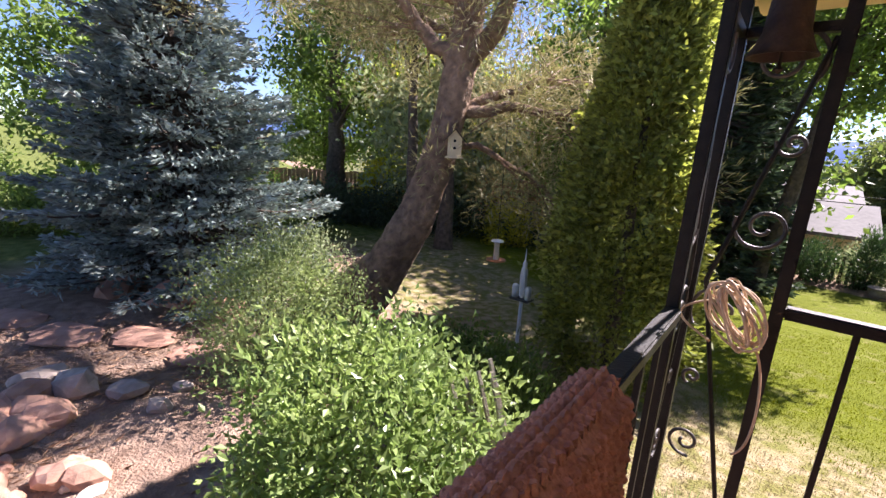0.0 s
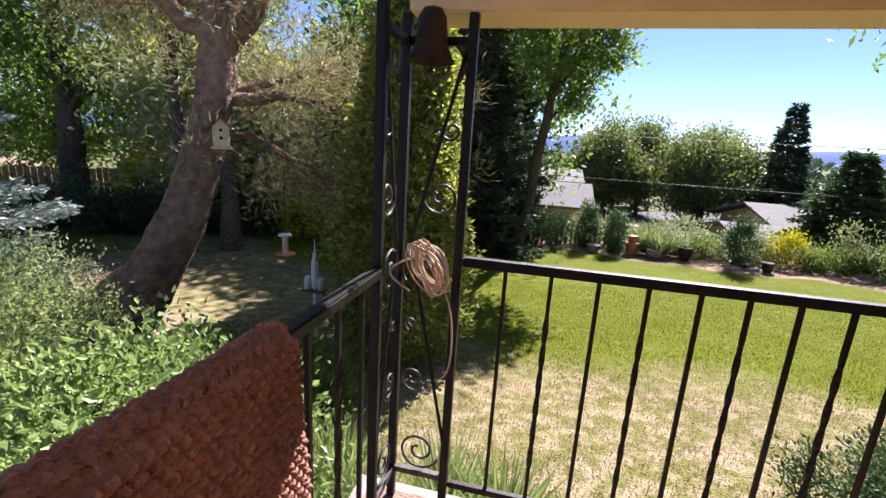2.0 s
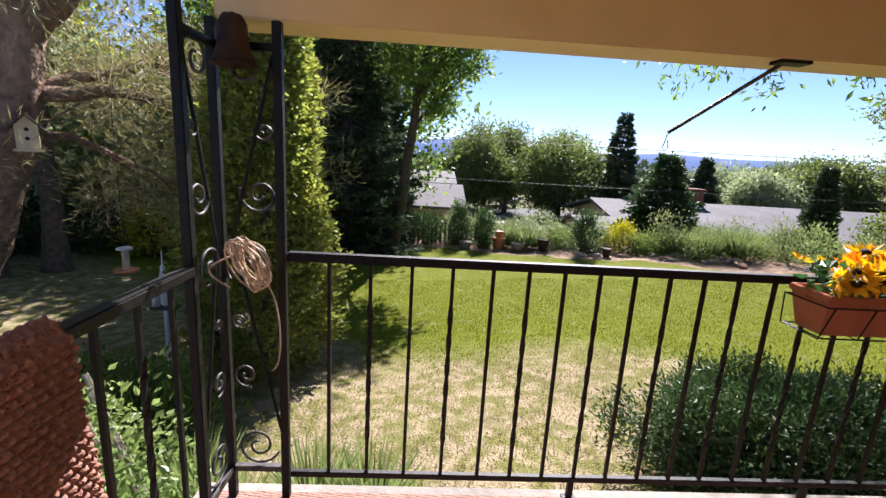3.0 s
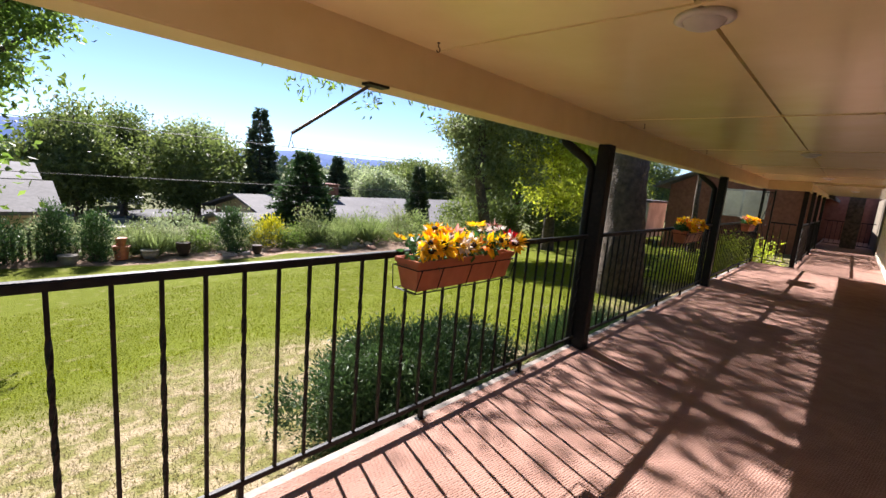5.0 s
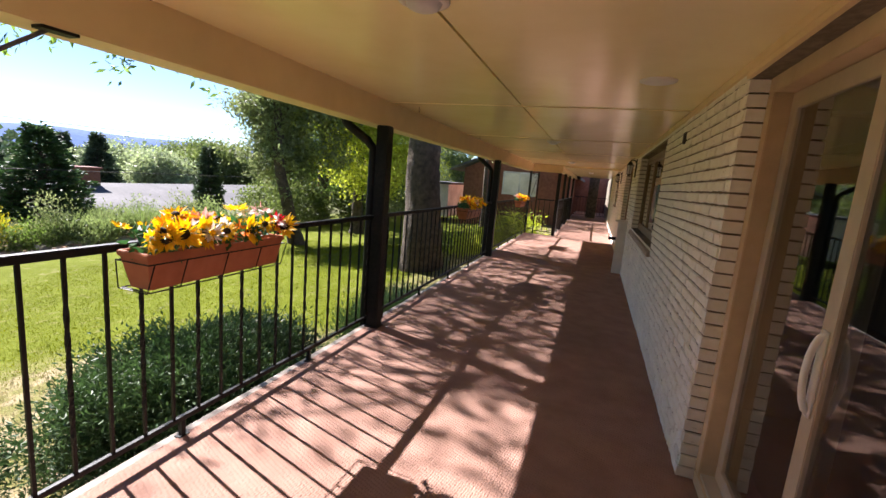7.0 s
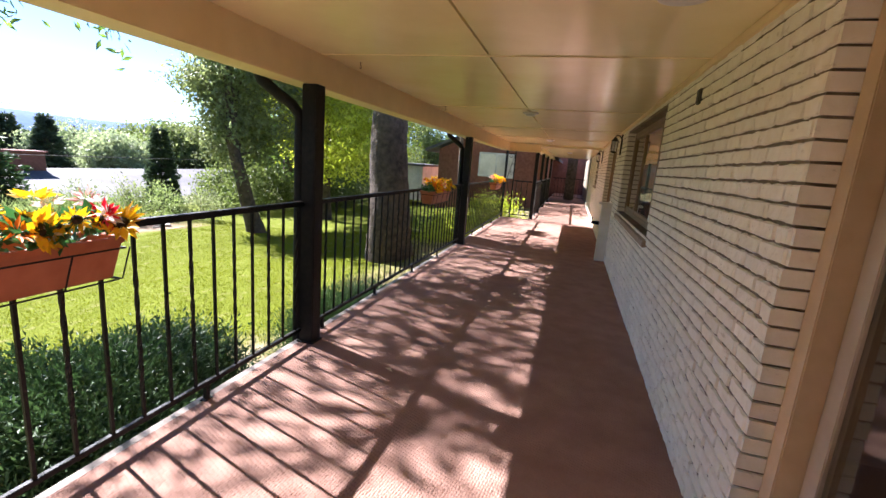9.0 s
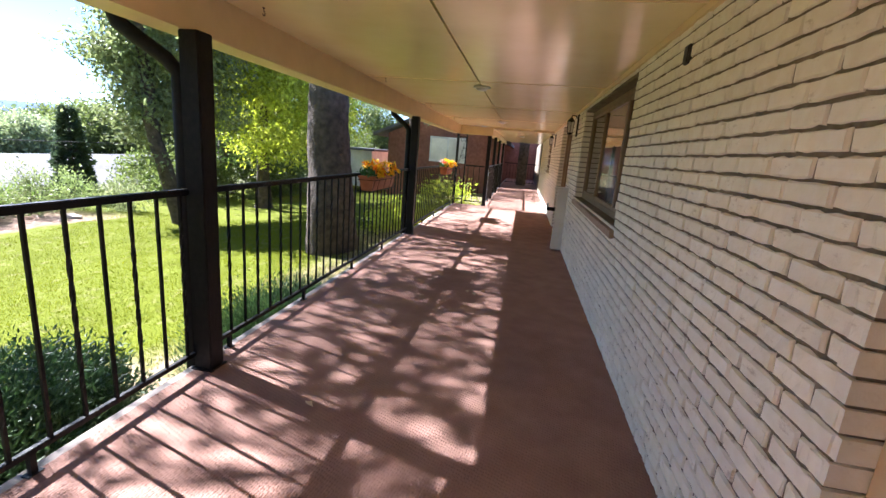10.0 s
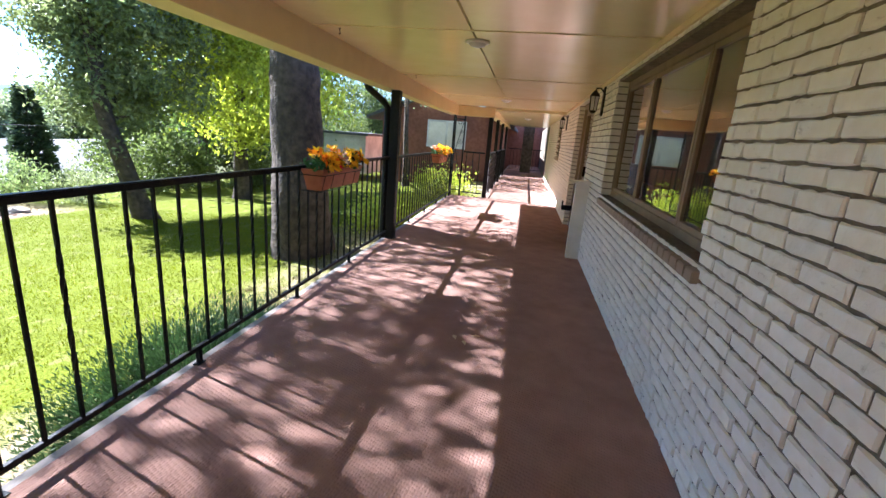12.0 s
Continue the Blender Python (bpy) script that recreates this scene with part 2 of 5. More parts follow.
class Geo:
    """Gathers vertices and quads of one mesh."""

    def __init__(self):
        self.v, self.f, self.n = [], [], 0

    def add(self, v, f):
        v, f = np.asarray(v, float).reshape(-1, 3), np.asarray(f, int).reshape(-1, 4)
        self.v.append(v)
        self.f.append(f + self.n)
        self.n += len(v)
        return self

    def box(self, x0, x1, y0, y1, z0, z1):
        v = [(x, y, z) for x in (x0, x1) for y in (y0, y1) for z in (z0, z1)]
        return self.add(v, [(0, 1, 3, 2), (4, 6, 7, 5), (0, 4, 5, 1), (2, 3, 7, 6), (0, 2, 6, 4), (1, 5, 7, 3)])

    def tube(self, path, radii, seg=8, spin=0.0):
        path = np.asarray(path, float)
        radii = np.broadcast_to(np.asarray(radii, float), (len(path),))
        tan = np.gradient(path, axis=0)
        tan /= np.linalg.norm(tan, axis=1)[:, None] + 1e-9
        ref = np.array((0.0, 0.0, 1.0)) if abs(tan[0][2]) < 0.8 else np.array((1.0, 0.0, 0.0))
        rings = []
        for p, t, r in zip(path, tan, radii):
            u = ref - t * (ref @ t)
            u /= np.linalg.norm(u) + 1e-9
            ref = u
            w = np.cross(t, u)
            a = np.arange(seg) * 2 * math.pi / seg + spin
            rings.append(p + r * (np.cos(a)[:, None] * u + np.sin(a)[:, None] * w))
        k = len(path)
        f = [(i * seg + j, i * seg + (j + 1) % seg, (i + 1) * seg + (j + 1) % seg, (i + 1) * seg + j) for i in range(k - 1) for j in range(seg)]
        for o in (0, (k - 1) * seg):
            for j in range(1, seg - 2, 2):
                f.append((o, o + j, o + j + 1, o + j + 2))
        return self.add(np.concatenate(rings), f)

    def lathe(self, profile, centre, seg=16):
        v, f = [], []
        for r, z in profile:
            for j in range(seg):
                a = j * 2 * math.pi / seg
                v.append((centre[0] + r * math.cos(a), centre[1] + r * math.sin(a), centre[2] + z))
        for i in range(len(profile) - 1):
            f += [(i * seg + j, i * seg + (j + 1) % seg, (i + 1) * seg + (j + 1) % seg, (i + 1) * seg + j) for j in range(seg)]
        return self.add(v, f)

    def mesh(self, name, material, smooth=False):
        return np_mesh(name, np.concatenate(self.v), np.concatenate(self.f), material, smooth)


def part(name, geo, material, parent=None, label="", smooth=False, bevel=0.0, kind=""):
    me = geo if isinstance(geo, bpy.types.Mesh) else geo.mesh(name, material, smooth)
    if bevel:
        bm = bmesh.new()
        bm.from_mesh(me)
        bmesh.ops.bevel(bm, geom=bm.edges[:], offset=bevel, segments=2, affect="EDGES", clamp_overlap=True)
        bm.to_mesh(me)
        bm.free()
    ob = new(name, me)
    ob.parent = parent
    return tagged(ob, label, kind=kind)


def thing(name, label, category, at=(0, 0, 0), group="", kind=""):
    ob = new(name)
    ob.empty_display_size = 0.1
    ob.location = at
    return tagged(ob, label, category, group, kind)


def structure(name, geo, material, label, category, bevel=0.0):
    ob = part(name, geo, material, None, label, bevel=bevel)
    return tagged(ob, label, category, kind="structure")


def unit(v):
    return v / (np.linalg.norm(v, axis=-1, keepdims=True) + 1e-9)


def leaves(geo, pts, length, width, along=None, spread=1.0, fold=0.2):
    """Folded blades at the points; along: the ways that they point."""
    pts = np.asarray(pts, float)
    n = len(pts)
    a = rng.normal(size=(n, 3)) * spread
    if along is not None:
        a = a + along
    a = unit(a)
    b = unit(np.cross(a, rng.normal(size=(n, 3))))
    c = np.cross(a, b)
    s = (length * rng.uniform(0.65, 1.25, n))[:, None]
    w = s * (width / length)
    v = np.empty((n, 4, 3))
    v[:, 0] = pts
    v[:, 1] = pts + a * s * 0.45 + b * w * 0.5 + c * w * fold
    v[:, 2] = pts + a * s
    v[:, 3] = pts + a * s * 0.45 - b * w * 0.5 + c * w * fold
    return geo.add(v.reshape(-1, 3), np.arange(n * 4).reshape(-1, 4))


def in_blob(n, centre, radii, shell=0.45):
    d = unit(rng.normal(size=(n, 3)))
    r = shell + (1 - shell) * rng.uniform(0, 1, (n, 1)) ** 0.6
    r *= 1 + 0.16 * np.sin(d[:, :1] * 7 + d[:, 1:2] * 5) + rng.normal(0, 0.07, (n, 1))
    return np.asarray(centre) + d * r * np.asarray(radii)


def ground_z(x, y):
    c = np.clip
    return -1.15 + 0.055 * c(x, -5, 12) - 0.1 * c(y - 1.5, 0, 6) - 0.03 * c(y - 7.5, 0, 8) - 0.11 * c(y - 17, 0, 25)


def furrow(geo, path, seg):
    """Cuts bark furrows into the trunk that was just added."""
    v = geo.v[-1].reshape(len(path), seg, 3)
    d = v - path[:, None]
    ang = np.arange(seg)[None] * 2 * math.pi / seg
    z = v[..., 2]
    rough = 0.05 * np.abs(np.sin(ang * 7 + 1.3 * np.sin(z * 2.3))) + 0.035 * np.sin(ang * 3 + z * 1.7) + rng.normal(0, 0.022, z.shape)
    geo.v[-1] = (path[:, None] + d * (1 + rough[..., None])).reshape(-1, 3)


def tree(label, base, top, r, blobs, clumps, per, size, leaf, bark, category="tree", bend=(0, 0), clump=0.5, droop=0.3, limbs=10, aspect=0.5, z=None, foot=1.5):
    x, y = base
    z0 = ground_z(x, y) if z is None else z
    root = thing("tree", label, category, (0, 0, 0))
    n = 14
    s = np.linspace(0, 1, n)
    tx, ty, tz = top
    path = np.stack([x + (tx - x) * s + bend[0] * np.sin(s * math.pi), y + (ty - y) * s + bend[1] * np.sin(s * math.pi), z0 - 0.15 + (tz - z0 + 0.15) * s], 1)
    path[1:, :2] += rng.normal(0, r * 0.12, (n - 1, 2))
    radii = r * (1 - 0.72 * s) * (1 + (foot - 1) * np.exp(-s * 14))
    wood, crown = Geo(), Geo()
    fine = np.linspace(0, n - 1, 70)
    fp = np.stack([np.interp(fine, range(n), path[:, i]) for i in range(3)], 1)
    wood.tube(fp, np.interp(fine, range(n), radii), 28)
    furrow(wood, fp, 28)
    total = sum(b[3] * b[4] * b[5] for b in blobs)
    for b in blobs:
        k = max(4, int(clumps * b[3] * b[4] * b[5] / total))
        cents = in_blob(k, b[:3], b[3:])
        for c in cents[: max(2, limbs // len(blobs))]:
            i = min(n - 2, max(3, int(n * np.clip((c[2] - z0) / (tz - z0) * 0.72, 0.3, 0.9))))
            p0, m = path[i], (path[i] + c) / 2 + np.array((0, 0, 0.12 * np.linalg.norm(c - path[i])))
            t = np.linspace(0, 1, 7)[:, None]
            limb = p0 * (1 - t) ** 2 + 2 * m * t * (1 - t) + c * t ** 2
            wood.tube(limb, np.linspace(radii[i] * 0.38, 0.01, 7), 6)
        pts = np.repeat(cents, per, 0)
        pts = pts + rng.normal(size=pts.shape) * clump * np.array((1, 1, 0.65))
        leaves(crown, pts, size, size * aspect, np.array((0, 0, -droop)))
    part("trunk", wood, bark, root, smooth=True)
    part("crown", crown, leaf, root)
    return root


def conifer(label, base, height, radius, leaf, bark, whorls=34, arms=11, per=26, size=0.16, droop=0.18, category="tree", low=0.06, z=None):
    x, y = base
    z0 = ground_z(x, y) if z is None else z
    root = thing("conifer", label, category)
    wood, crown = Geo(), Geo()
    wood.tube([(x, y, z0 - 0.1 + height * s) for s in np.linspace(0, 0.97, 8)], np.linspace(radius * 0.09, 0.02, 8), 8)
    for i in range(whorls):
        s = low + (0.985 - low) * i / whorls
        reach = radius * (1 - s) ** 0.8 * rng.uniform(0.8, 1.1)
        for k in range(arms):
            a = rng.uniform(0, 2 * math.pi)
            ln = reach * rng.uniform(0.72, 1.12) + 0.08
            d = np.array((math.cos(a), math.sin(a), 0))
            side = np.array((-d[1], d[0], 0))
            p0 = np.array((x, y, z0 + height * s + rng.normal(0, height * 0.01)))
            t = np.linspace(0.02, 1, 6)[:, None]
            arm = p0 + d * ln * t + np.array((0, 0, 1)) * ln * (-droop * 2.2 * t + droop * 1.9 * t ** 2)
            if ln > 0.4:
                wood.tube(arm, np.linspace(0.02 + 0.012 * ln, 0.006, 6), 4)
            m = max(5, int(per * ln / radius) + 4)
            u = rng.uniform(0.22, 1.0, m) ** 0.7
            pos = p0 + d * ln * u[:, None] + np.array((0, 0, 1)) * (ln * (-droop * 2.2 * u + droop * 1.9 * u ** 2))[:, None]
            w = (1.05 - u) * ln * 0.42 + 0.05
            off = rng.uniform(-1, 1, m) * w
            pos += side * off[:, None] + np.array((0, 0, 1)) * rng.normal(0, 0.03, m)[:, None]
            way = d * 1.0 + side * np.sign(off)[:, None] * 0.7 + np.array((0, 0, 0.12))
            leaves(crown, pos, size, size * 0.34, way, 0.35, 0.3)
            leaves(crown, pos, size, size * 0.34, way, 0.45, -0.3)
    part("trunk", wood, bark, root, smooth=True)
    part("crown", crown, leaf, root)
    return root


def shrub(label, centre, radii, n, size, leaf, category="shrub", clump=0.12, per=30, aspect=0.5, up=0.4, name="shrub", stems=10, spread=1.0, shell=0.55, z=None):
    """A bush on the ground: stems and a leafy crown; centre's third number is its height above the ground there."""
    x, y = centre[0], centre[1]
    z0 = ground_z(x, y) if z is None else z
    root = thing(name, label, category)
    wood, crown = Geo(), Geo()
    c = (x, y, z0 + centre[2])
    k = max(6, n // per)
    cents = in_blob(k, c, radii, shell)
    cents[:, 2] = np.maximum(cents[:, 2], z0 + 0.06)
    for q in cents[:stems]:
        b = np.array((x + rng.normal(0, radii[0] * 0.15), y + rng.normal(0, radii[1] * 0.15), z0 - 0.05))
        t = np.linspace(0, 1, 5)[:, None]
        wood.tube(b * (1 - t) + q * t + np.array((0, 0, 1)) * t * (1 - t) * 0.3, np.linspace(0.018, 0.005, 5), 5)
    pts = np.repeat(cents, per, 0)
    pts = pts + rng.normal(size=pts.shape) * clump
    pts[:, 2] = np.maximum(pts[:, 2], z0 + 0.02)
    out = unit(pts - np.array(c)) * 0.7 + np.array((0, 0, up))
    leaves(crown, pts, size, size * aspect, out, spread)
    part("stem", wood, M_DARKBARK, root)
    part("foliage", crown, leaf, root)
    return root


# ---- ground ----
def ground():
    s = np.linspace(-1, 1, 181)
    xs = 3 + 26 * s + 1600 * np.sign(s) * np.abs(s) ** 7
    ys = 8 + 24 * s + 1900 * np.sign(s) * np.abs(s) ** 7
    X, Y = np.meshgrid(xs, ys, indexing="ij")
    Z = ground_z(X, Y) + 0.05 * np.sin(X * 1.3 + np.cos(Y)) * np.sin(Y * 0.9) + 0.02 * np.sin(X * 3.1) * np.sin(Y * 3.7)
    k = len(s)
    idx = np.arange(k * k).reshape(k, k)
    q = np.stack([idx[:-1, :-1], idx[1:, :-1], idx[1:, 1:], idx[:-1, 1:]], -1).reshape(-1, 4)
    g = Geo().add(np.stack([X, Y, Z], -1).reshape(-1, 3), q)
    ob = part("ground", g, M_GROUND, smooth=True)
    tagged(ob, "green lawn with dry worn patches and red-brown garden soil", "ground", kind="structure")


ground()

# ---- terrace and house ----
WALL, EDGE, CEIL, RAIL = -1.14, 1.46, 2.13, 1.085
JOG, EDGE2, END = 14.45, 0.62, 26.0
deck = Geo().box(-0.24, JOG, WALL - 0.4, EDGE - 0.05, -0.16, 0.0)
deck.box(JOG, END + 6, WALL - 0.4, EDGE2 - 0.05, -0.16, 0.0)
structure("floor", deck, M_CARPET, "terrace floor covered in reddish-brown ribbed outdoor carpet", "floor")
kerb = Geo().box(-0.24, JOG, EDGE - 0.05, EDGE, -0.2, -0.004).box(JOG - 0.01, END + 6, EDGE2 - 0.05, EDGE2, -0.2, -0.004)
kerb.box(-0.30, -0.24, WALL - 0.4, EDGE, -0.2, -0.004)
structure("floor_edge", kerb, M_CONC, "grey concrete edge of the terrace slab", "slab edge")
base = Geo().box(-0.2, JOG, EDGE - 0.3, EDGE - 0.1, -2.2, -0.2).box(-0.2, 0.0, WALL - 0.4, EDGE - 0.1, -2.2, -0.2)
structure("foundation_wall", base, M_CONC, "grey concrete foundation under the terrace", "foundation")


def ceiling():
    g = Geo()
    xs = [-0.16, 2.3, 4.62, 7.1, 9.52, 11.9, JOG]
    for a, b in zip(xs, xs[1:]):
        for y0, y1 in ((WALL - 0.1, 0.153), (0.169, 1.379)):
            g.box(a + 0.008, b - 0.008, y0, y1, CEIL, CEIL + 0.03)
    for x in xs[1:-1]:
        g.box(x - 0.007, x + 0.007, WALL + 0.02, 1.379, CEIL - 0.007, CEIL + 0.02)
    g.box(-0.16, JOG, WALL - 0.1, 1.6, CEIL + 0.034, CEIL + 0.12)
    ob = part("ceiling", g, M_CEIL)
    tagged(ob, "glossy cream painted panel ceiling with thin seams", "ceiling", kind="structure")
    g = Geo().box(JOG + 0.14, 24.4, WALL - 0.1, EDGE2 + 0.1, CEIL - 0.05, CEIL + 0.1)
    ob = part("ceiling_east", g, M_CEIL)
    tagged(ob, "glossy cream ceiling over the narrow end of the terrace", "ceiling", kind="structure")


ceiling()
structure("beam", Geo().box(-0.12, JOG + 0.13, 1.38, 1.58, 1.90, CEIL + 0.03), M_BEAM, "cream painted fascia beam along the terrace roof", "beam", 0.006)
structure("beam_east", Geo().box(JOG + 0.13, 24.4, EDGE2 - 0.12, EDGE2 + 0.1, 1.95, CEIL + 0.02), M_BEAM, "cream painted beam over the narrow end", "beam", 0.006)
structure("beam_return", Geo().box(JOG, JOG + 0.13, EDGE2 - 0.12, 1.378, 1.90, CEIL - 0.003), M_BEAM, "cream painted cross beam where the terrace narrows", "beam", 0.006)
structure("roof", Geo().box(-0.2, JOG + 0.2, -6.5, 1.66, CEIL + 0.13, CEIL + 0.3).box(JOG + 0.2, 24.6, -6.5, EDGE2 + 0.2, CEIL + 0.13, CEIL + 0.3), M_ROOF, "low grey house roof", "roof")
structure("gutter", Geo().box(-0.2, JOG + 0.2, 1.585, 1.70, 1.96, 2.07), M_BEAM, "cream metal gutter along the eave", "gutter", 0.01)

WIN0, WIN1, WINZ0, WINZ1 = 5.82, 8.55, 0.93, 2.04
DOOR0, DOOR1 = 0.6, 3.32
ENT0, ENT1 = 9.95, 11.9
W2A, W2B, W2Z = 15.3, 16.6, 1.1
wall = Geo()
for a, b, z0, z1 in [(-0.5, DOOR0, -0.2, CEIL), (DOOR0, DOOR1, 2.06, CEIL), (DOOR1, WIN0, -0.2, CEIL), (WIN0, WIN1, -0.2, WINZ0), (WIN0, WIN1, WINZ1, CEIL),
                     (WIN1, ENT0, -0.2, CEIL), (ENT0, ENT1, 2.08, CEIL), (ENT1, W2A, -0.2, CEIL), (W2A, W2B, -0.2, W2Z), (W2A, W2B, WINZ1, CEIL), (W2B, END + 6, -0.2, CEIL)]:
    wall.box(a, b, WALL - 0.24, WALL + 0.003, z0, z1)
trim = Geo().box(-0.2, JOG, WALL + 0.0035, WALL + 0.03, 2.088, CEIL - 0.003).box(DOOR0 - 0.02, DOOR1 + 0.0, WALL + 0.0035, WALL + 0.026, 2.062, 2.088)
structure("trim", trim, M_BEAM, "narrow cream trim board between brick wall and ceiling", "trim")
brick_wall = structure("wall_south", wall, M_MORTAR, "cream painted rough brick wall of the house", "wall")
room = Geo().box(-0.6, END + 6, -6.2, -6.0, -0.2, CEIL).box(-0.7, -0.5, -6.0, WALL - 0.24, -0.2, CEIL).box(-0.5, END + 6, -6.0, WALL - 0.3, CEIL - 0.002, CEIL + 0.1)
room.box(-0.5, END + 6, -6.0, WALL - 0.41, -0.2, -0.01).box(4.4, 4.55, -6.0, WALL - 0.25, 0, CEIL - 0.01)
structure("wall_inside", room, M_ROOMSHADE, "inner walls, floor and ceiling behind the glass, coloured dark for shade", "inner wall")

# bricks of the wall
COURSE, BL = 2.13 / 32, 0.208


def brick_mesh(k, ln):
    r = np.random.default_rng(100 + k)
    h, d, bv = COURSE - 0.012, 0.034, 0.004
    j = lambda s: r.normal(0, s)
    nx = 6
    outer = [(x, 0) for x in np.linspace(0, ln, nx)] + [(x, h) for x in np.linspace(ln, 0, nx)]
    v = [(x, -0.03, z) for x, z in outer]
    v += [(x + j(0.002), d * 0.78 + j(0.001), z + j(0.0022)) for x, z in outer]
    v += [(np.clip(x + j(0.004), bv, ln - bv), d + j(0.0016), np.clip(z + j(0.003), bv, h - bv)) for x, z in outer]
    m = len(outer)
    f = [(l * m + i, l * m + (i + 1) % m, (l + 1) * m + (i + 1) % m, (l + 1) * m + i) for l in (0, 1) for i in range(m)]
    o = 2 * m
    f += [(o + i, o + i + 1, o + m - 2 - i, o + m - 1 - i) for i in range(nx - 1)]
    f = [q[::-1] for q in f]
    return np.array(v), np.array(f)


def holes(x0, x1, z):
    """The parts of a course from x0 to x1 that are not in an opening."""
    cut = [(DOOR0, DOOR1, -1, 2.06), (WIN0, WIN1, WINZ0, WINZ1), (ENT0, ENT1, -1, 2.08), (W2A, W2B, W2Z, WINZ1)]
    spans = [(x0, x1)]
    for a, b, lo, hi in cut:
        if lo < z + COURSE / 2 < hi:
            nxt = []
            for s, e in spans:
                if s < a:
                    nxt.append((s, min(e, a)))
                if e > b:
                    nxt.append((max(s, b), e))
            spans = [q for q in nxt if q[1] - q[0] > 0.03]
    return spans


def bricks():
    rest = Geo()
    lens = (BL - 0.014, BL * 0.72, BL / 2 - 0.014)
    shapes = [[brick_mesh(10 * a + b, ln) for b in range(5)] for a, ln in enumerate(lens)]
    shared = [[np_mesh("brick", v, f, M_BRICK) for v, f in row] for row in shapes]
    r = np.random.default_rng(5)
    single = 0
    for c in range(32):
        z = c * COURSE + 0.004
        for s, e in holes(-0.5, 22.0, z):
            x = s
            first = True
            while x < e - 0.02:
                kind = 2 if (first and c % 2) else (1 if r.uniform() < 0.12 else 0)
                first = False
                ln = lens[kind]
                stretch = 1.0
                if x + ln > e:
                    stretch = max(0.2, (e - x) / ln)
                k = r.integers(0, 5)
                push = r.normal(0, 0.002)
                if DOOR1 - 0.01 <= x < 5.4 and single < 300:
                    ob = new("brick", shared[kind][k])
                    ob.location, ob.scale = (x, WALL - 0.02 + push, z), (stretch, 1, 1)
                    ob.parent = brick_wall
                    single += 1
                else:
                    v, f = shapes[kind][k]
                    rest.add(v * np.array((stretch, 1, 1)) + np.array((x, WALL - 0.02 + push, z)), f)
                x += (ln + 0.014) * stretch
    # brick ends that turn into the openings
    for x, z0, z1, flip in [(DOOR1, 0, 2.06, -1), (WIN0, WINZ0, WINZ1, 1), (WIN1, WINZ0, WINZ1, -1), (ENT0, 0, 2.06, 1), (ENT1, 0, 2.06, -1)]:
        for c in range(32):
            z = c * COURSE + 0.004
            if z0 - 0.01 <= z < z1:
                t = r.normal(0, 0.003)
                a, b = (x - 0.012 + t, x + 0.04) if flip < 0 else (x - 0.04, x + 0.012 + t)
                rest.box(a, b, WALL - 0.15, WALL + 0.012 + t, z, z + COURSE - 0.011)
    part("brick_courses", rest, M_BRICKJ, brick_wall, kind="stuff")


# ---- sliding door, windows, entrance ----
def frame_rect(g, x0, x1, z0, z1, w, y0, y1):
    g.box(x0, x1, y0, y1, z1 - w, z1).box(x0, x1, y0, y1, z0, z0 + w)
    return g.box(x0, x0 + w, y0, y1, z0 + w, z1 - w).box(x1 - w, x1, y0, y1, z0 + w, z1 - w)


def pane(parent, x0, x1, y, z0, z1):
    ob = part("pane", Geo().box(x0, x1, y - 0.004, y + 0.004, z0, z1), M_GLASS, parent)
    ob.visible_shadow = False
    return ob


def sliding_door():
    root = thing("door_1", "large sliding glass door with tan wooden frame", "sliding door", kind="structure")
    y = WALL - 0.14
    part("frame", frame_rect(Geo(), DOOR0, DOOR1 - 0.015, 0.0, 2.06, 0.075, y - 0.05, y + 0.07), M_TANWOOD, root, bevel=0.004)
    part("track", Geo().box(DOOR0 + 0.075, DOOR1 - 0.09, y - 0.04, y + 0.06, 0.075, 0.095), M_ALU, root)
    for a, b, dy in ((DOOR0 + 0.08, 2.45, 0.03), (2.39, DOOR1 - 0.095, -0.02)):
        leaf = part("door_leaf", frame_rect(Geo(), a, b, 0.096, 1.98, 0.075, y + dy - 0.018, y + dy + 0.018), M_ALU, root, "champagne metal sash", bevel=0.003)
        pane(leaf, a + 0.075, b - 0.075, y + dy, 0.171, 1.905)
    g = Geo()
    t = np.linspace(0, math.pi, 9)
    g.tube([(2.41, y + 0.052 + 0.03 * math.sin(a), 0.99 + 0.125 * math.cos(a)) for a in t], 0.011, 8)
    g.box(2.392, 2.428, y + 0.049, y + 0.056, 0.85, 1.13)
    part("door_handle", g, M_WHITEP, root, "cream looped pull handle", smooth=True)


sliding_door()


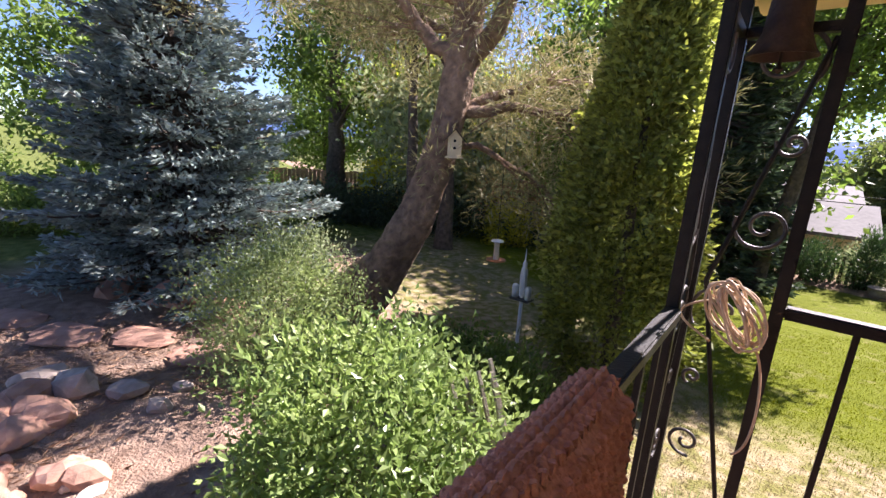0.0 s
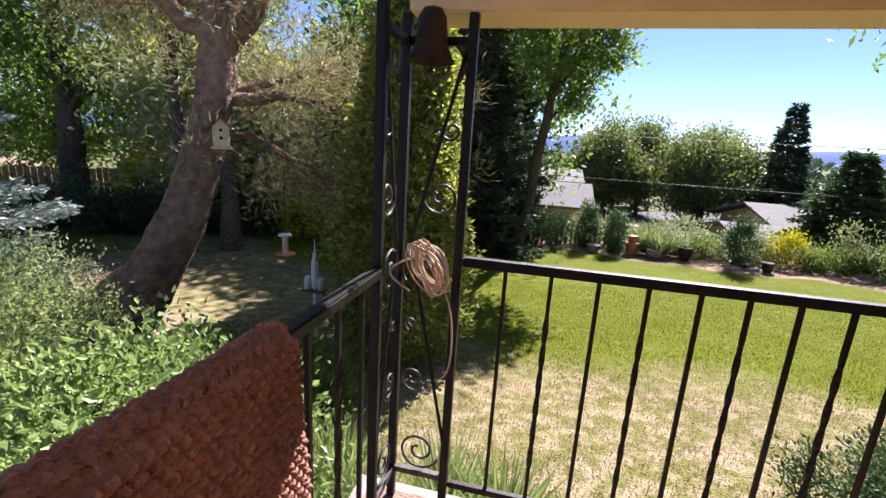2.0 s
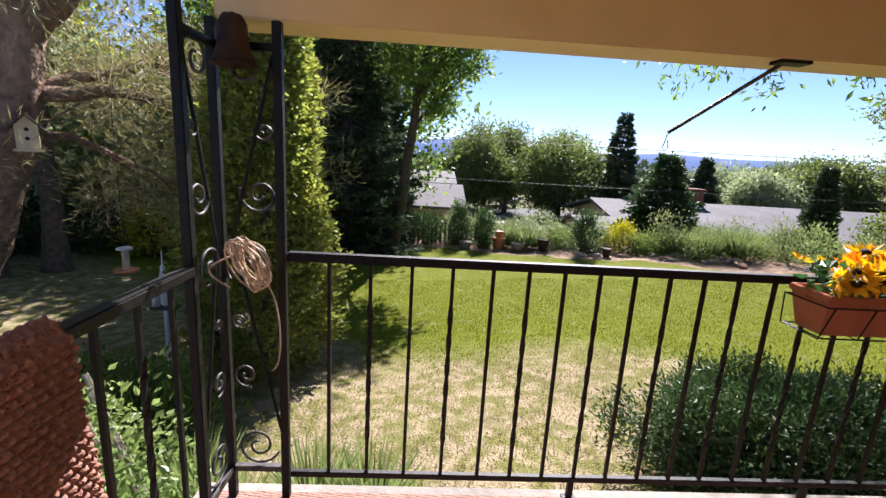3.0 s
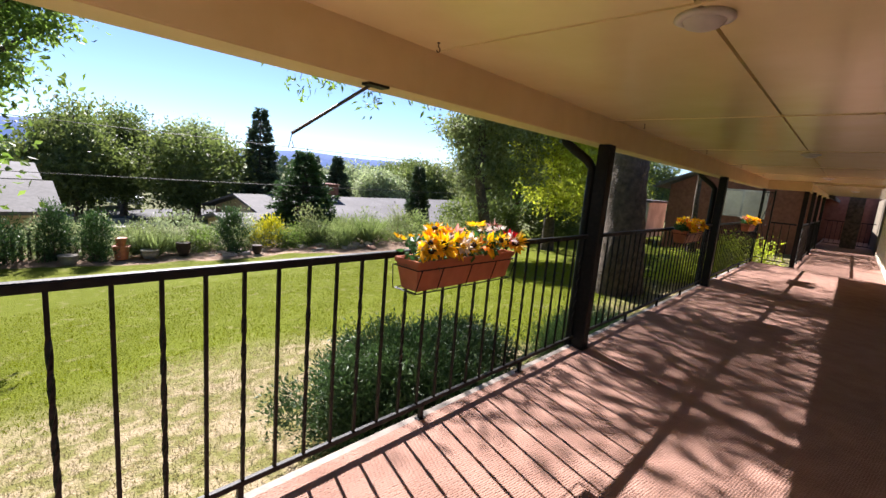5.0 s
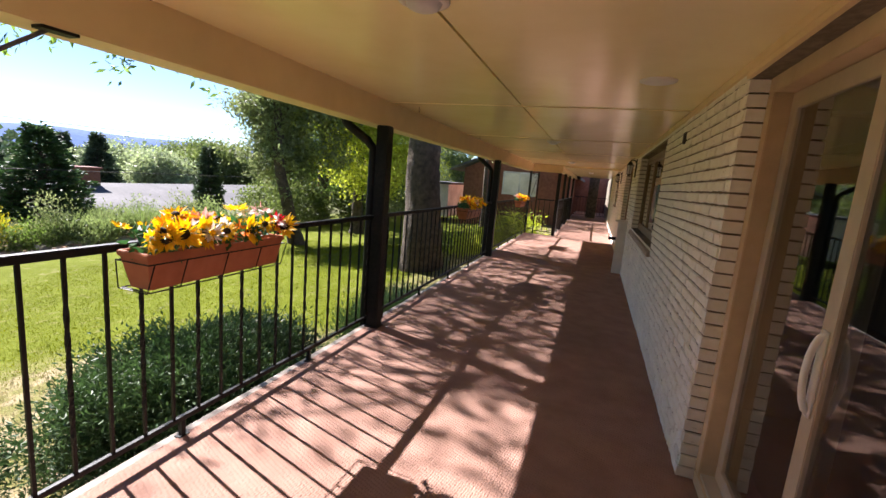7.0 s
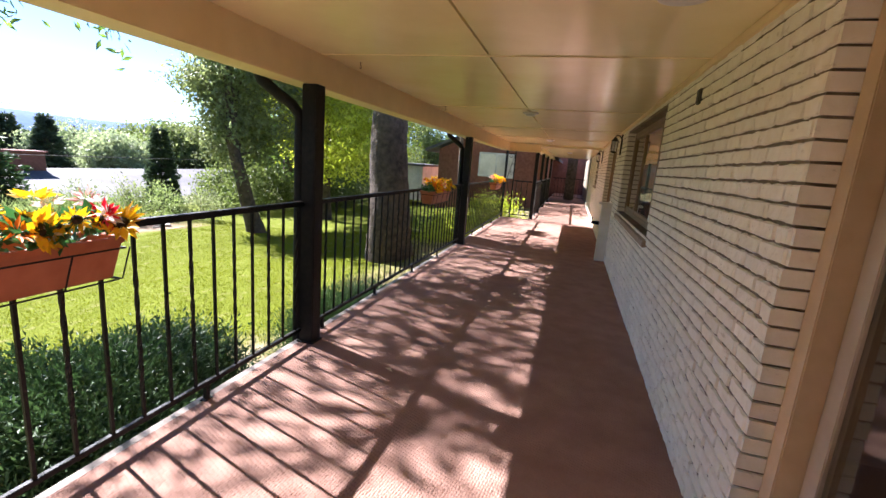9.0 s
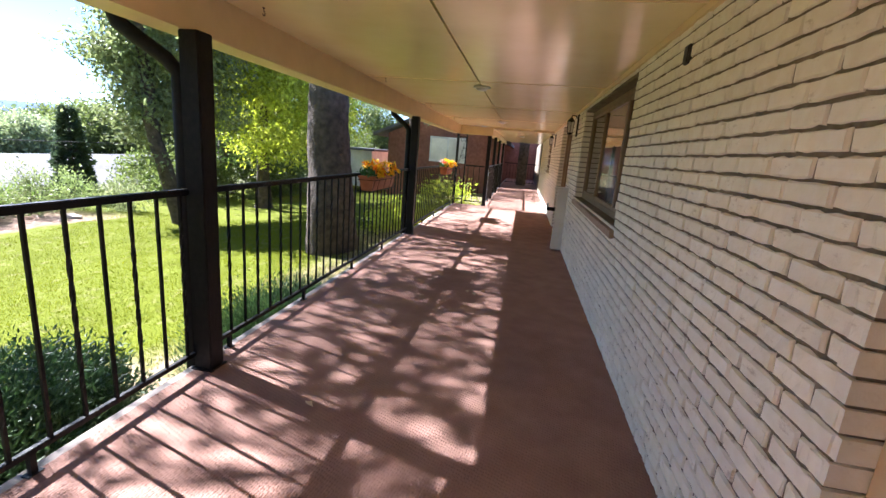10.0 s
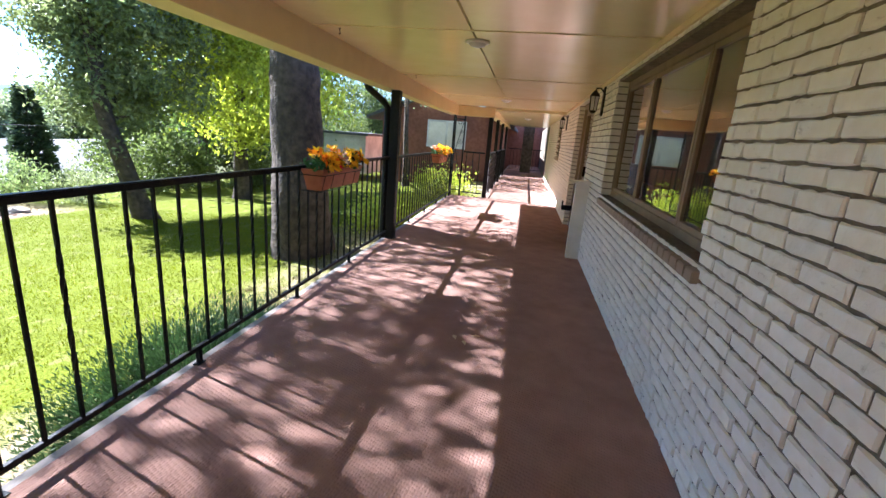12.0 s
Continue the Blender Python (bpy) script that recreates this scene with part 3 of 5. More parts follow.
def window(name, x0, x1, z0, z1, bars, label):
    root = thing(name, label, "window", kind="structure")
    y = WALL - 0.115
    part("window_frame", frame_rect(Geo(), x0, x1, z0, z1, 0.055, y - 0.03, y + 0.03), M_BROWNFRAME, root, bevel=0.004)
    edges = [x0 + 0.055] + bars + [x1 - 0.055]
    for a, b in zip(edges, edges[1:]):
        sash = part("sash", frame_rect(Geo(), a + 0.004, b - 0.004, z0 + 0.057, z1 - 0.057, 0.035, y - 0.02, y + 0.022), M_BROWNFRAME, root, bevel=0.003)
        pane(sash, a + 0.039, b - 0.039, y, z0 + 0.092, z1 - 0.092)
    sill = Geo()
    n = int((x1 - x0 + 0.1) / 0.105)
    for k in range(n):
        a = x0 - 0.05 + k * 0.105
        sill.add(np.array([(a, WALL - 0.1, z0 - 0.075), (a + 0.096, WALL - 0.1, z0 - 0.075), (a, WALL + 0.045, z0 - 0.085), (a + 0.096, WALL + 0.045, z0 - 0.085),
                           (a, WALL - 0.1, z0), (a + 0.096, WALL - 0.1, z0), (a, WALL + 0.045, z0 - 0.028), (a + 0.096, WALL + 0.045, z0 - 0.028)]),
                 [(0, 1, 3, 2), (4, 6, 7, 5), (0, 4, 5, 1), (2, 3, 7, 6), (0, 2, 6, 4), (1, 5, 7, 3)])
    part("window_sill", sill, M_BROWNFRAME, root, "brown painted sloping brick sill", bevel=0.004)


window("window_1", WIN0, WIN1, WINZ0, WINZ1, [6.5, 7.6], "three-part brown framed window with a brick sill")
window("window_2", W2A, W2B, W2Z, WINZ1, [15.95], "brown framed window in the far brick wall")


def entrance():
    root = thing("door_2", "dark framed entrance with glazed storm doors", "door", kind="structure")
    y = WALL - 0.14
    part("frame", frame_rect(Geo(), ENT0, ENT1, 0.0, 2.08, 0.07, y - 0.05, y + 0.06), M_BROWNFRAME, root, bevel=0.004)
    for a, b in ((ENT0 + 0.075, 10.95), (10.96, ENT1 - 0.075)):
        leaf = part("door_leaf", frame_rect(Geo(), a, b, 0.03, 2.0, 0.09, y - 0.02, y + 0.02), M_BROWNFRAME, root, bevel=0.003)
        pane(leaf, a + 0.09, b - 0.09, y, 0.12, 1.91)
    part("door_handle", Geo().box(10.87, 10.9, y + 0.02, y + 0.07, 0.95, 1.1), M_IRON, root, bevel=0.005)


entrance()


# ---- posts and railings ----
def post(x, y, top, w, label):
    root = thing("roof_post", label, "post", (x, y, 0), "roof posts")
    h = w / 2
    part("shaft", Geo().box(-h, h, -h, h, 0.006, top), M_IRON, root, bevel=0.006)
    part("foot_plate", Geo().box(-h - 0.012, h + 0.012, -h - 0.012, h + 0.012, 0.0, 0.008), M_IRON, root)
    return root


def downspout(x, y, h):
    root = thing("downspout", "black metal downspout with an elbow beside the post", "downspout", (x, y, 0), "downspouts")
    bent = [(-0.13, 0.24, 1.95), (-0.13, 0.22, 1.90), (-0.09, 0.15, 1.84), (-0.03, 0.05, 1.76), (0.0, 0.0, 1.69), (0.0, 0.0, 1.5), (0, 0, -0.2), (0.0, 0.0, h)]
    part("pipe", Geo().tube(bent, 0.042, 8), M_IRON, root, smooth=True)
    return root


for px, py in ((4.50, 1.36), (9.32, 1.36)):
    post(px, py, 1.898, 0.115, "square black painted steel post carrying the roof beam")
    downspout(px + 0.01, py + 0.115, float(ground_z(px, py)))
post(JOG + 0.07, EDGE2 - 0.04, 1.898, 0.10, "square black steel post where the terrace narrows")
for px in (16.7, 19.2, 22.2):
    post(px, EDGE2 - 0.06, 1.948, 0.09, "slim black steel post on the narrow terrace")


def baluster_mesh(twisted):
    g, h, n = Geo(), 0.007, 26 if twisted else 2
    v, f = [], []
    for i in range(n + 1):
        z = 0.10 + (1.05 - 0.10) * i / n
        s = (z - 0.10) / 0.95
        a = math.radians(540) * np.clip((s - 0.16) / 0.68, 0, 1) if twisted else 0
        k = 1.12 if twisted and 0.16 < s < 0.84 else 1.0
        for j in range(4):
            b = a + j * math.pi / 2 + math.pi / 4
            v.append((h * 1.414 * k * math.cos(b), h * 1.414 * k * math.sin(b), z))
    f = [(i * 4 + j, i * 4 + (j + 1) % 4, i * 4 + 4 + (j + 1) % 4, i * 4 + 4 + j) for i in range(n) for j in range(4)]
    return g.add(v, f).mesh("baluster", M_IRON)


BAL = (baluster_mesh(False), baluster_mesh(True))


def railing(p0, p1, label, first=0.157, step=0.157, feet=(), start=0, spots=()):
    (x0, y0), (x1, y1) = p0, p1
    ln = math.hypot(x1 - x0, y1 - y0)
    root = thing("railing", label, "railing", (x0, y0, 0), "terrace railings")
    root.rotation_euler = (0, 0, math.atan2(y1 - y0, x1 - x0))
    part("top_rail", Geo().box(0, ln, -0.021, 0.021, 1.05, RAIL), M_IRON, root, bevel=0.005)
    part("bottom_rail", Geo().box(0, ln, -0.013, 0.013, 0.085, 0.112), M_IRON, root, bevel=0.003)
    spots = list(spots) or list(np.arange(first, ln - 0.05, step))
    for k, d in enumerate(spots):
        ob = new("baluster", BAL[(k + start) % 2])
        ob.location = (d, 0, 0)
        ob.parent = root
    for d in feet:
        part("foot", Geo().box(d - 0.012, d + 0.012, -0.012, 0.012, -0.012, 0.086).box(d - 0.03, d + 0.03, -0.02, 0.02, -0.006, 0.004), M_IRON, root)
    return root


RY = 1.41
railing((0.105, RY), (4.44, RY), "black wrought-iron railing with plain and twisted balusters", feet=(1.235, 2.335, 3.435),
        spots=[0.159 + 0.1625 * k for k in range(5)] + [0.809 + 0.1454 * k for k in range(1, 8)] + [1.827 + 0.1535 * k for k in range(1, 17)])
railing((4.56, RY), (9.26, RY), "black wrought-iron railing with plain and twisted balusters", 0.070, step=0.1545, feet=(0.2, 1.22, 2.35, 3.45))
railing((9.38, RY), (JOG - 0.05, RY), "black wrought-iron railing with plain and twisted balusters", 0.165, feet=(1.1, 2.2, 3.3, 4.4))
railing((-0.13, WALL + 0.02), (-0.13, 1.145), "black wrought-iron railing at the end of the terrace", 0.11, feet=(0.5, 1.5), start=1)
railing((JOG - 0.02, EDGE2 + 0.02), (JOG - 0.02, RY - 0.25), "short black railing across the terrace's step back", 0.13)
railing((JOG + 0.13, EDGE2 - 0.06), (16.65, EDGE2 - 0.06), "black railing along the narrow terrace", feet=(1.0,))
railing((16.75, EDGE2 - 0.06), (19.15, EDGE2 - 0.06), "black railing along the narrow terrace", feet=(1.2,))
railing((19.25, EDGE2 - 0.06), (22.15, EDGE2 - 0.06), "black railing along the narrow terrace", feet=(1.2,))
railing((25.9, EDGE2 - 0.06), (25.9, WALL + 0.05), "black railing and gate closing the far end", 0.13)


def lattice(x0, x1, y):
    root = thing("lattice_panel", "black diamond lattice panel between slim posts", "lattice", (0, 0, 0), "lattice panels")
    z0, z1, n = 0.12, 1.05, 9
    step = (x1 - x0) / n
    for k in range(-4, n + 1):
        for sgn in (1, -1):
            a, b = x0 + k * step, x0 + k * step + (z1 - z0)
            ca, cb = max(a, x0), min(b, x1)
            if cb - ca < 0.05:
                continue
            za, zb = z0 + (ca - a), z0 + (cb - a)
            if sgn < 0:
                za, zb = z0 + z1 - za, z0 + z1 - zb
            part("slat", Geo().tube([(ca, y + 0.004 * sgn, za), (cb, y + 0.004 * sgn, zb)], 0.009, 4), M_IRON, root)


lattice(JOG + 0.16, 16.63, EDGE2 - 0.09)


def spiral(cx, cz, r, turns, a0, sense=1, n=34):
    t = np.linspace(0, 1, n)
    a = a0 + sense * t * turns * 2 * math.pi
    rr = r * (1 - 0.82 * t)
    return [(cx + q * math.cos(b), 0.0, cz + q * math.sin(b)) for q, b in zip(rr, a)]


def scroll_panel(root, w, ztop):
    """Ironwork between two posts: bars, a crossed diagonal and scrolls, in the plane y = 0 from x = 0 to w."""
    part("panel_bar", Geo().box(0, w, -0.012, 0.012, 0.13, 0.155), M_IRONWORN, root)
    part("panel_bar", Geo().box(0, w, -0.012, 0.012, 1.80, 1.825), M_IRON, root)
    part("brace", Geo().tube([(w * 0.92, 0, 1.79), (w * 0.18, 0, 1.12)], 0.007, 6), M_IRON, root)
    part("brace", Geo().tube([(w * 0.18, 0, 1.12), (w * 0.95, 0, 0.30)], 0.007, 6), M_IRON, root)
    for cx, cz, r, turns, a0, sense in [(w * 0.52, 1.745, w * 0.40, 1.4, math.pi * 1.75, 1), (w * 0.76, 1.53, w * 0.17, 1.2, math.pi * 0.95, 1), (w * 0.66, 1.30, w * 0.32, 1.5, math.pi * 0.9, 1),
                                        (w * 0.46, 1.03, w * 0.42, 1.6, math.pi * 1.2, -1), (w * 0.25, 0.80, w * 0.13, 1.2, math.pi * 1.4, -1), (w * 0.33, 0.57, w * 0.24, 1.4, math.pi * 1.6, -1),
                                        (w * 0.50, 0.25, w * 0.40, 1.7, math.pi * 1.9, -1)]:
        part("scroll", Geo().tube(spiral(cx, cz, r, turns, a0, sense), 0.0055, 6), M_IRONWORN, root, smooth=True)


def corner_trellis(cx, cy, w, flip, label):
    root = thing("iron_corner_post", label, "trellis post", (cx, cy, 0), "iron corner posts")
    for x, y in ((0, 0), (w, 0), (0, -w)):
        part("post", Geo().box(x - 0.016, x + 0.016, y - 0.016, y + 0.016, 0.0, 1.898), M_IRON, root, bevel=0.003)
    a = new("panel")
    a.parent = root
    b = new("panel")
    b.parent = root
    b.rotation_euler = (0, 0, -math.pi / 2)
    scroll_panel(a, w, 1.87)
    scroll_panel(b, w, 1.87)
    return root


corner_trellis(-0.135, 1.385, 0.225, 1, "black wrought-iron corner post with scrolls and worn paint")
far = corner_trellis(0, 0, 0.225, 1, "black wrought-iron corner post with scrolls")
far.matrix_basis = pose(JOG - 0.03, RY, 0, 0, 0, -90)


# ---- rug over the end rail ----
def rug():
    g = Geo()
    prof = [(-0.075, 0.55)] + [(-0.065 - 0.01 * math.sin(t * 3), 0.55 + t * 0.49) for t in np.linspace(0.1, 1, 9)]
    prof += [(-0.05, 1.075), (-0.03, 1.098), (0.0, 1.107), (0.028, 1.098), (0.042, 1.075)]
    prof += [(0.046 + 0.012 * math.sin(t * 3.0), 1.05 - t * 0.86) for t in np.linspace(0.02, 1, 16)]
    prof = np.array(prof)
    d = np.r_[0, np.cumsum(np.linalg.norm(np.diff(prof, axis=0), axis=1))]
    rows, cols = 620, 600
    s = np.linspace(0, d[-1], rows)
    px, pz = np.interp(s, d, prof[:, 0]), np.interp(s, d, prof[:, 1])
    ys = np.linspace(WALL + 0.06, 0.60, cols)
    nx, nz = np.gradient(pz), -np.gradient(px)
    ll = np.hypot(nx, nz) + 1e-9
    nx, nz = nx / ll, nz / ll
    S, Y = np.meshgrid(s, ys, indexing="ij")
    row = np.floor(S / 0.020)
    across = (S / 0.020) % 1.0
    along = (Y / 0.024 + 0.5 * row + 0.45 * np.abs(across - 0.5) + 0.04 * np.sin(row * 3.7)) % 1.0
    knit = 0.015 * np.sqrt(np.sin(across * math.pi)) * (0.25 + 0.75 * np.sqrt(np.sin(along * math.pi))) + 0.005 * np.sin(Y * 7 + S * 3) + rng.normal(0, 0.0006, S.shape)
    P = np.stack([-0.13 + px[:, None] + (np.where(S > d[-1] * 0.42, 1, -1) * knit) * (np.abs(nx)[:, None]), Y + 0.006 * np.sin(S * 14), pz[:, None] + np.abs(nz)[:, None] * knit], -1)
    idx = np.arange(rows * cols).reshape(rows, cols)
    q = np.stack([idx[:-1, :-1], idx[1:, :-1], idx[1:, 1:], idx[:-1, 1:]], -1).reshape(-1, 4)
    g.add(P.reshape(-1, 3), q)
    m = mat("knitted_wool", (0.27, 0.13, 0.095), (0.42, 0.23, 0.175), 55, 0.95, 0.5, 200, spec=0.1, big=0.15)
    ob = part("rug", g, m)
    sol = ob.modifiers.new("thickness", "SOLIDIFY")
    sol.thickness, sol.offset = 0.008, -1
    tagged(ob, "thick reddish-brown knitted rug draped over the railing", "rug")


rug()


# ---- flower boxes ----
M_CENTRE = mat("seed_head", (0.02, 0.012, 0.006), (0.05, 0.03, 0.015), 60, 0.9, 0.5, 200)
PETALS = [("yellow", leaf_mat("petal_yellow", (0.72, 0.42, 0.01), (0.80, 0.55, 0.03), 0.3, 0.15)), ("orange", leaf_mat("petal_orange", (0.72, 0.19, 0.01), (0.80, 0.28, 0.02), 0.3, 0.15)),
          ("red", leaf_mat("petal_red", (0.55, 0.03, 0.04), (0.65, 0.06, 0.08), 0.3, 0.15)), ("white", leaf_mat("petal_white", (0.68, 0.62, 0.58), (0.78, 0.72, 0.68), 0.3, 0.1)),
          ("pink", leaf_mat("petal_pink", (0.62, 0.30, 0.28), (0.72, 0.42, 0.38), 0.3, 0.15))]
L_FLOWER = leaf_mat("artificial_leaf", (0.03, 0.10, 0.035), (0.07, 0.17, 0.05), 0.2, 0.3)


def flower_geo(r, n, layers=2):
    g = Geo()
    for k in range(layers):
        a = np.arange(n) * 2 * math.pi / n + k * math.pi / n
        way = np.stack([np.cos(a), np.sin(a), np.full(n, 0.22 + 0.3 * k)], 1)
        st = np.stack([np.cos(a) * r * 0.22, np.sin(a) * r * 0.22, np.full(n, 0.0)], 1)
        leaves(g, st, r * 0.85, r * 0.34, way, 0.07, 0.15)
    return g


def planter(x0, x1, seed, label):
    global rng
    keep, rng = rng, np.random.default_rng(seed)
    root = thing("flower_box", label, "flower box", ((x0 + x1) / 2, 1.285, 0), "flower boxes")
    h = (x1 - x0) / 2
    z0, z1 = 0.90, 1.065
    g = Geo()
    out = [(-h, -0.085), (h, -0.085), (h, 0.085), (-h, 0.085)]
    ring = lambda s, z: [(x * s if abs(s) == 1 else np.sign(x) * (abs(x) - (1 - s)), np.sign(y) * (abs(y) - (1 - s)), z) for x, y in out]
    v = ring(0.975, z0) + ring(1, z1 - 0.025) + ring(1.008, z1 - 0.025) + ring(1.008, z1) + ring(0.994, z1) + ring(0.985, z1 - 0.04)
    f = [(l * 4 + i, l * 4 + (i + 1) % 4, l * 4 + 4 + (i + 1) % 4, l * 4 + 4 + i) for l in range(5) for i in range(4)] + [(3, 2, 1, 0), (20, 21, 22, 23)]
    part("trough", g.add(v, f), M_TERRA, root, bevel=0.003)
    w = Geo()
    for z, o in ((z1 - 0.045, 0.006), (z0 - 0.006, -0.014)):
        c = [(-h - o, -0.09 - o, z), (h + o, -0.09 - o, z), (h + o, 0.095, z), (-h - o, 0.095, z), (-h - o, -0.09 - o, z)]
        for a, b in zip(c, c[1:]):
            w.tube([a, b], 0.0035, 5)
    for x in (-h + 0.0, -h * 0.62, -h * 0.05, h * 0.5, h):
        w.tube([(x, 0.11, z1 - 0.045), (x, 0.10, z0 - 0.006), (x, -0.075, z0 - 0.008), (x + 0.02, -0.098, z1 - 0.045)], 0.0032, 5)
    part("wire_rack", w, M_IRON, root, "thin black wire rack")
    foliage = Geo()
    pts = np.stack([rng.uniform(-h, h, 420), rng.uniform(-0.09, 0.09, 420), z1 + rng.uniform(-0.02, 0.09, 420)], 1)
    leaves(foliage, pts, 0.055, 0.03, np.array((0, -0.2, 0.5)))
    part("foliage", foliage, L_FLOWER, root)
    spots = []
    for k in range(44):
        x = rng.uniform(-h - 0.03, h + 0.03)
        y = rng.uniform(-0.12, 0.10)
        z = z1 + 0.035 + 0.07 * rng.uniform() + 0.04 * (y + 0.1) / 0.2
        kind = rng.choice(5, p=(0.42, 0.27, 0.10, 0.09, 0.12))
        r = rng.uniform(0.042, 0.068)
        spots.append((x, y, z, kind, r))
    for x in (-h * 0.35, -h * 0.62, h * 0.97, h * 0.35, -h * 0.8):
        spots.append((x, -0.10 + rng.uniform(-0.01, 0.02), z1 + 0.05 + rng.uniform(0, 0.03), 9, 0.082))
    for x, y, z, kind, r in spots:
        big = kind == 9
        colour, m = PETALS[0 if big else kind]
        fl = part("blossom", flower_geo(r, 14 if big else 9, 2), m, root, "yellow sunflower with a dark centre" if big else colour + " artificial blossom")
        tilt = rng.uniform(35, 85) if (big or y < 0) else rng.uniform(-20, 50)
        fl.matrix_basis = pose(x, y, z, tilt, rng.uniform(-25, 25), rng.uniform(-50, 50))
        if big or kind == 0 and rng.uniform() < 0.5:
            part("flower_centre", Geo().lathe([(0.0, 0.014), (r * 0.2, 0.013), (r * 0.34, 0.004), (r * 0.34, -0.006)], (0, 0, 0), 12), M_CENTRE, fl, smooth=True)
    rng = keep
    return root


planter(2.12, 2.95, 3, "terracotta trough of artificial sunflowers in a wire rack")
planter(6.93, 7.75, 4, "terracotta trough of red and yellow artificial flowers on the railing")
planter(11.7, 12.5, 5, "terracotta trough of yellow artificial flowers on the railing")


# ---- fittings ----
def ceiling_lamp(x, y, z):
    root = thing("ceiling_lamp", "round white flush ceiling lamp with a glass dish", "ceiling lamp", (x, y, z), "ceiling lamps")
    part("ring", Geo().lathe([(0.0, 0.0), (0.095, 0.0), (0.098, -0.012), (0.072, -0.02), (0.07, -0.016)], (0, 0, 0), 28), M_WHITEP, root, smooth=True)
    part("dish", Geo().lathe([(0.07, -0.014), (0.058, -0.034), (0.03, -0.045), (0.0, -0.047)], (0, 0, 0), 28), M_WHITE, root, "opal glass dish", smooth=True)


for x, y in ((2.43, 0.17), (7.45, 0.16), (12.4, 0.16), (17.5, -0.25)):
    ceiling_lamp(x, y, CEIL if x < JOG else CEIL - 0.05)
v = thing("ceiling_vent", "flat round cream vent cover in the ceiling", "vent", (3.68, -0.77, CEIL))
part("cover", Geo().lathe([(0.0, -0.012), (0.075, -0.012), (0.10, -0.004), (0.10, 0.0)], (0, 0, 0), 28), M_WHITEP, v, smooth=True)
for x, y in ((2.2, 1.26), (4.87, 1.2), (7.2, 1.2), (9.6, 1.2), (12.1, 1.2)):
    h = thing("ceiling_hook", "small dark screw hook in the ceiling", "hook", (x, y, CEIL), "ceiling hooks")
    g = Geo().tube([(0, 0, 0), (0, 0, -0.02)] + [(0.012 * math.sin(a), 0, -0.032 + 0.012 * math.cos(a)) for a in np.linspace(0, 4.4, 9)], 0.0028, 6)
    part("hook", g, M_RUST, h)
    part("plate", Geo().lathe([(0.0, -0.003), (0.008, -0.003), (0.008, 0)], (0, 0, 0), 10), M_RUST, h)


def rod():
    root = thing("awning_rod", "thin dark metal rod hooked under the beam", "rod", (0, 0, 0))
    a, b = np.array((1.95, 1.43, 1.902)), np.array((1.655, 1.64, 1.635))
    part("bar", Geo().tube([a + (a - b) * 0.12, a, b], 0.008, 6), M_IRONWORN, root)
    part("bracket", Geo().box(1.90, 2.02, 1.39, 1.45, 1.888, 1.901), M_IRON, root)
    loop = [b + np.array((0, 0, -0.005)), b + np.array((-0.004, 0.0, -0.03)), b + np.array((-0.014, 0, -0.065)), b + np.array((0.0, 0, -0.075)), b + np.array((0.012, 0, -0.06)), b + np.array((0.003, 0, -0.03))]
    part("wire_loop", Geo().tube(loop, 0.002, 5), M_IRON, root)


rod()


def lantern(x, y, z, label):
    root = thing("wall_lantern", label, "wall lantern", (x, y, z), "wall lanterns")
    part("back_plate", Geo().box(-0.05, 0.05, 0.0, 0.02, -0.30, 0.02), M_IRON, root, bevel=0.006)
    part("arm", Geo().tube([(0, 0.01, -0.05), (0, 0.05, 0.0), (0, 0.1, 0.0), (0, 0.11, -0.03)], 0.009, 8), M_IRON, root)
    cage = Geo().lathe([(0.0, -0.02), (0.02, -0.03), (0.06, -0.08), (0.064, -0.09), (0.052, -0.092)], (0, 0.11, 0), 6)
    cage.lathe([(0.04, -0.245), (0.044, -0.25), (0.03, -0.27), (0.0, -0.28)], (0, 0.11, 0), 6)
    for k in range(6):
        a = k * math.pi / 3
        cage.tube([(0.052 * math.cos(a), 0.11 + 0.052 * math.sin(a), -0.09), (0.041 * math.cos(a), 0.11 + 0.041 * math.sin(a), -0.248)], 0.004, 4)
    part("cage", cage, M_IRON, root)
    part("glass", Geo().lathe([(0.048, -0.092), (0.038, -0.246)], (0, 0.11, 0), 6), M_WHITE, root, "frosted lantern glass")


lantern(9.3, WALL + 0.012, 2.06, "black hexagonal wall lantern on the brick")
lantern(14.0, WALL + 0.012, 2.02, "black wall lantern further along the brick")


def stand():
    root = thing("mail_ledge", "cream painted upright board with a narrow shelf at the entrance", "ledge", (9.42, WALL, 0))
    part("upright", Geo().box(-0.05, 0.05, 0.007, 0.17, 0.0, 0.96), M_WHITEP, root, bevel=0.006)
    part("shelf", Geo().box(-0.11, 0.11, 0.007, 0.23, 0.96, 0.99), M_WHITEP, root, bevel=0.006)
    part("bracket", Geo().box(0.05, 0.09, 0.08, 0.30, 0.60, 0.66).box(0.05, 0.09, 0.28, 0.30, 0.66, 0.72), M_IRON, root, "black iron bracket", bevel=0.006)


stand()
s = thing("sensor", "small dark grey sensor box screwed to the brick", "sensor", (4.79, WALL + 0.01, 1.95))
part("case", Geo().box(-0.03, 0.03, -0.006, 0.02, -0.045, 0.045), M_IRONWORN, s, bevel=0.006)


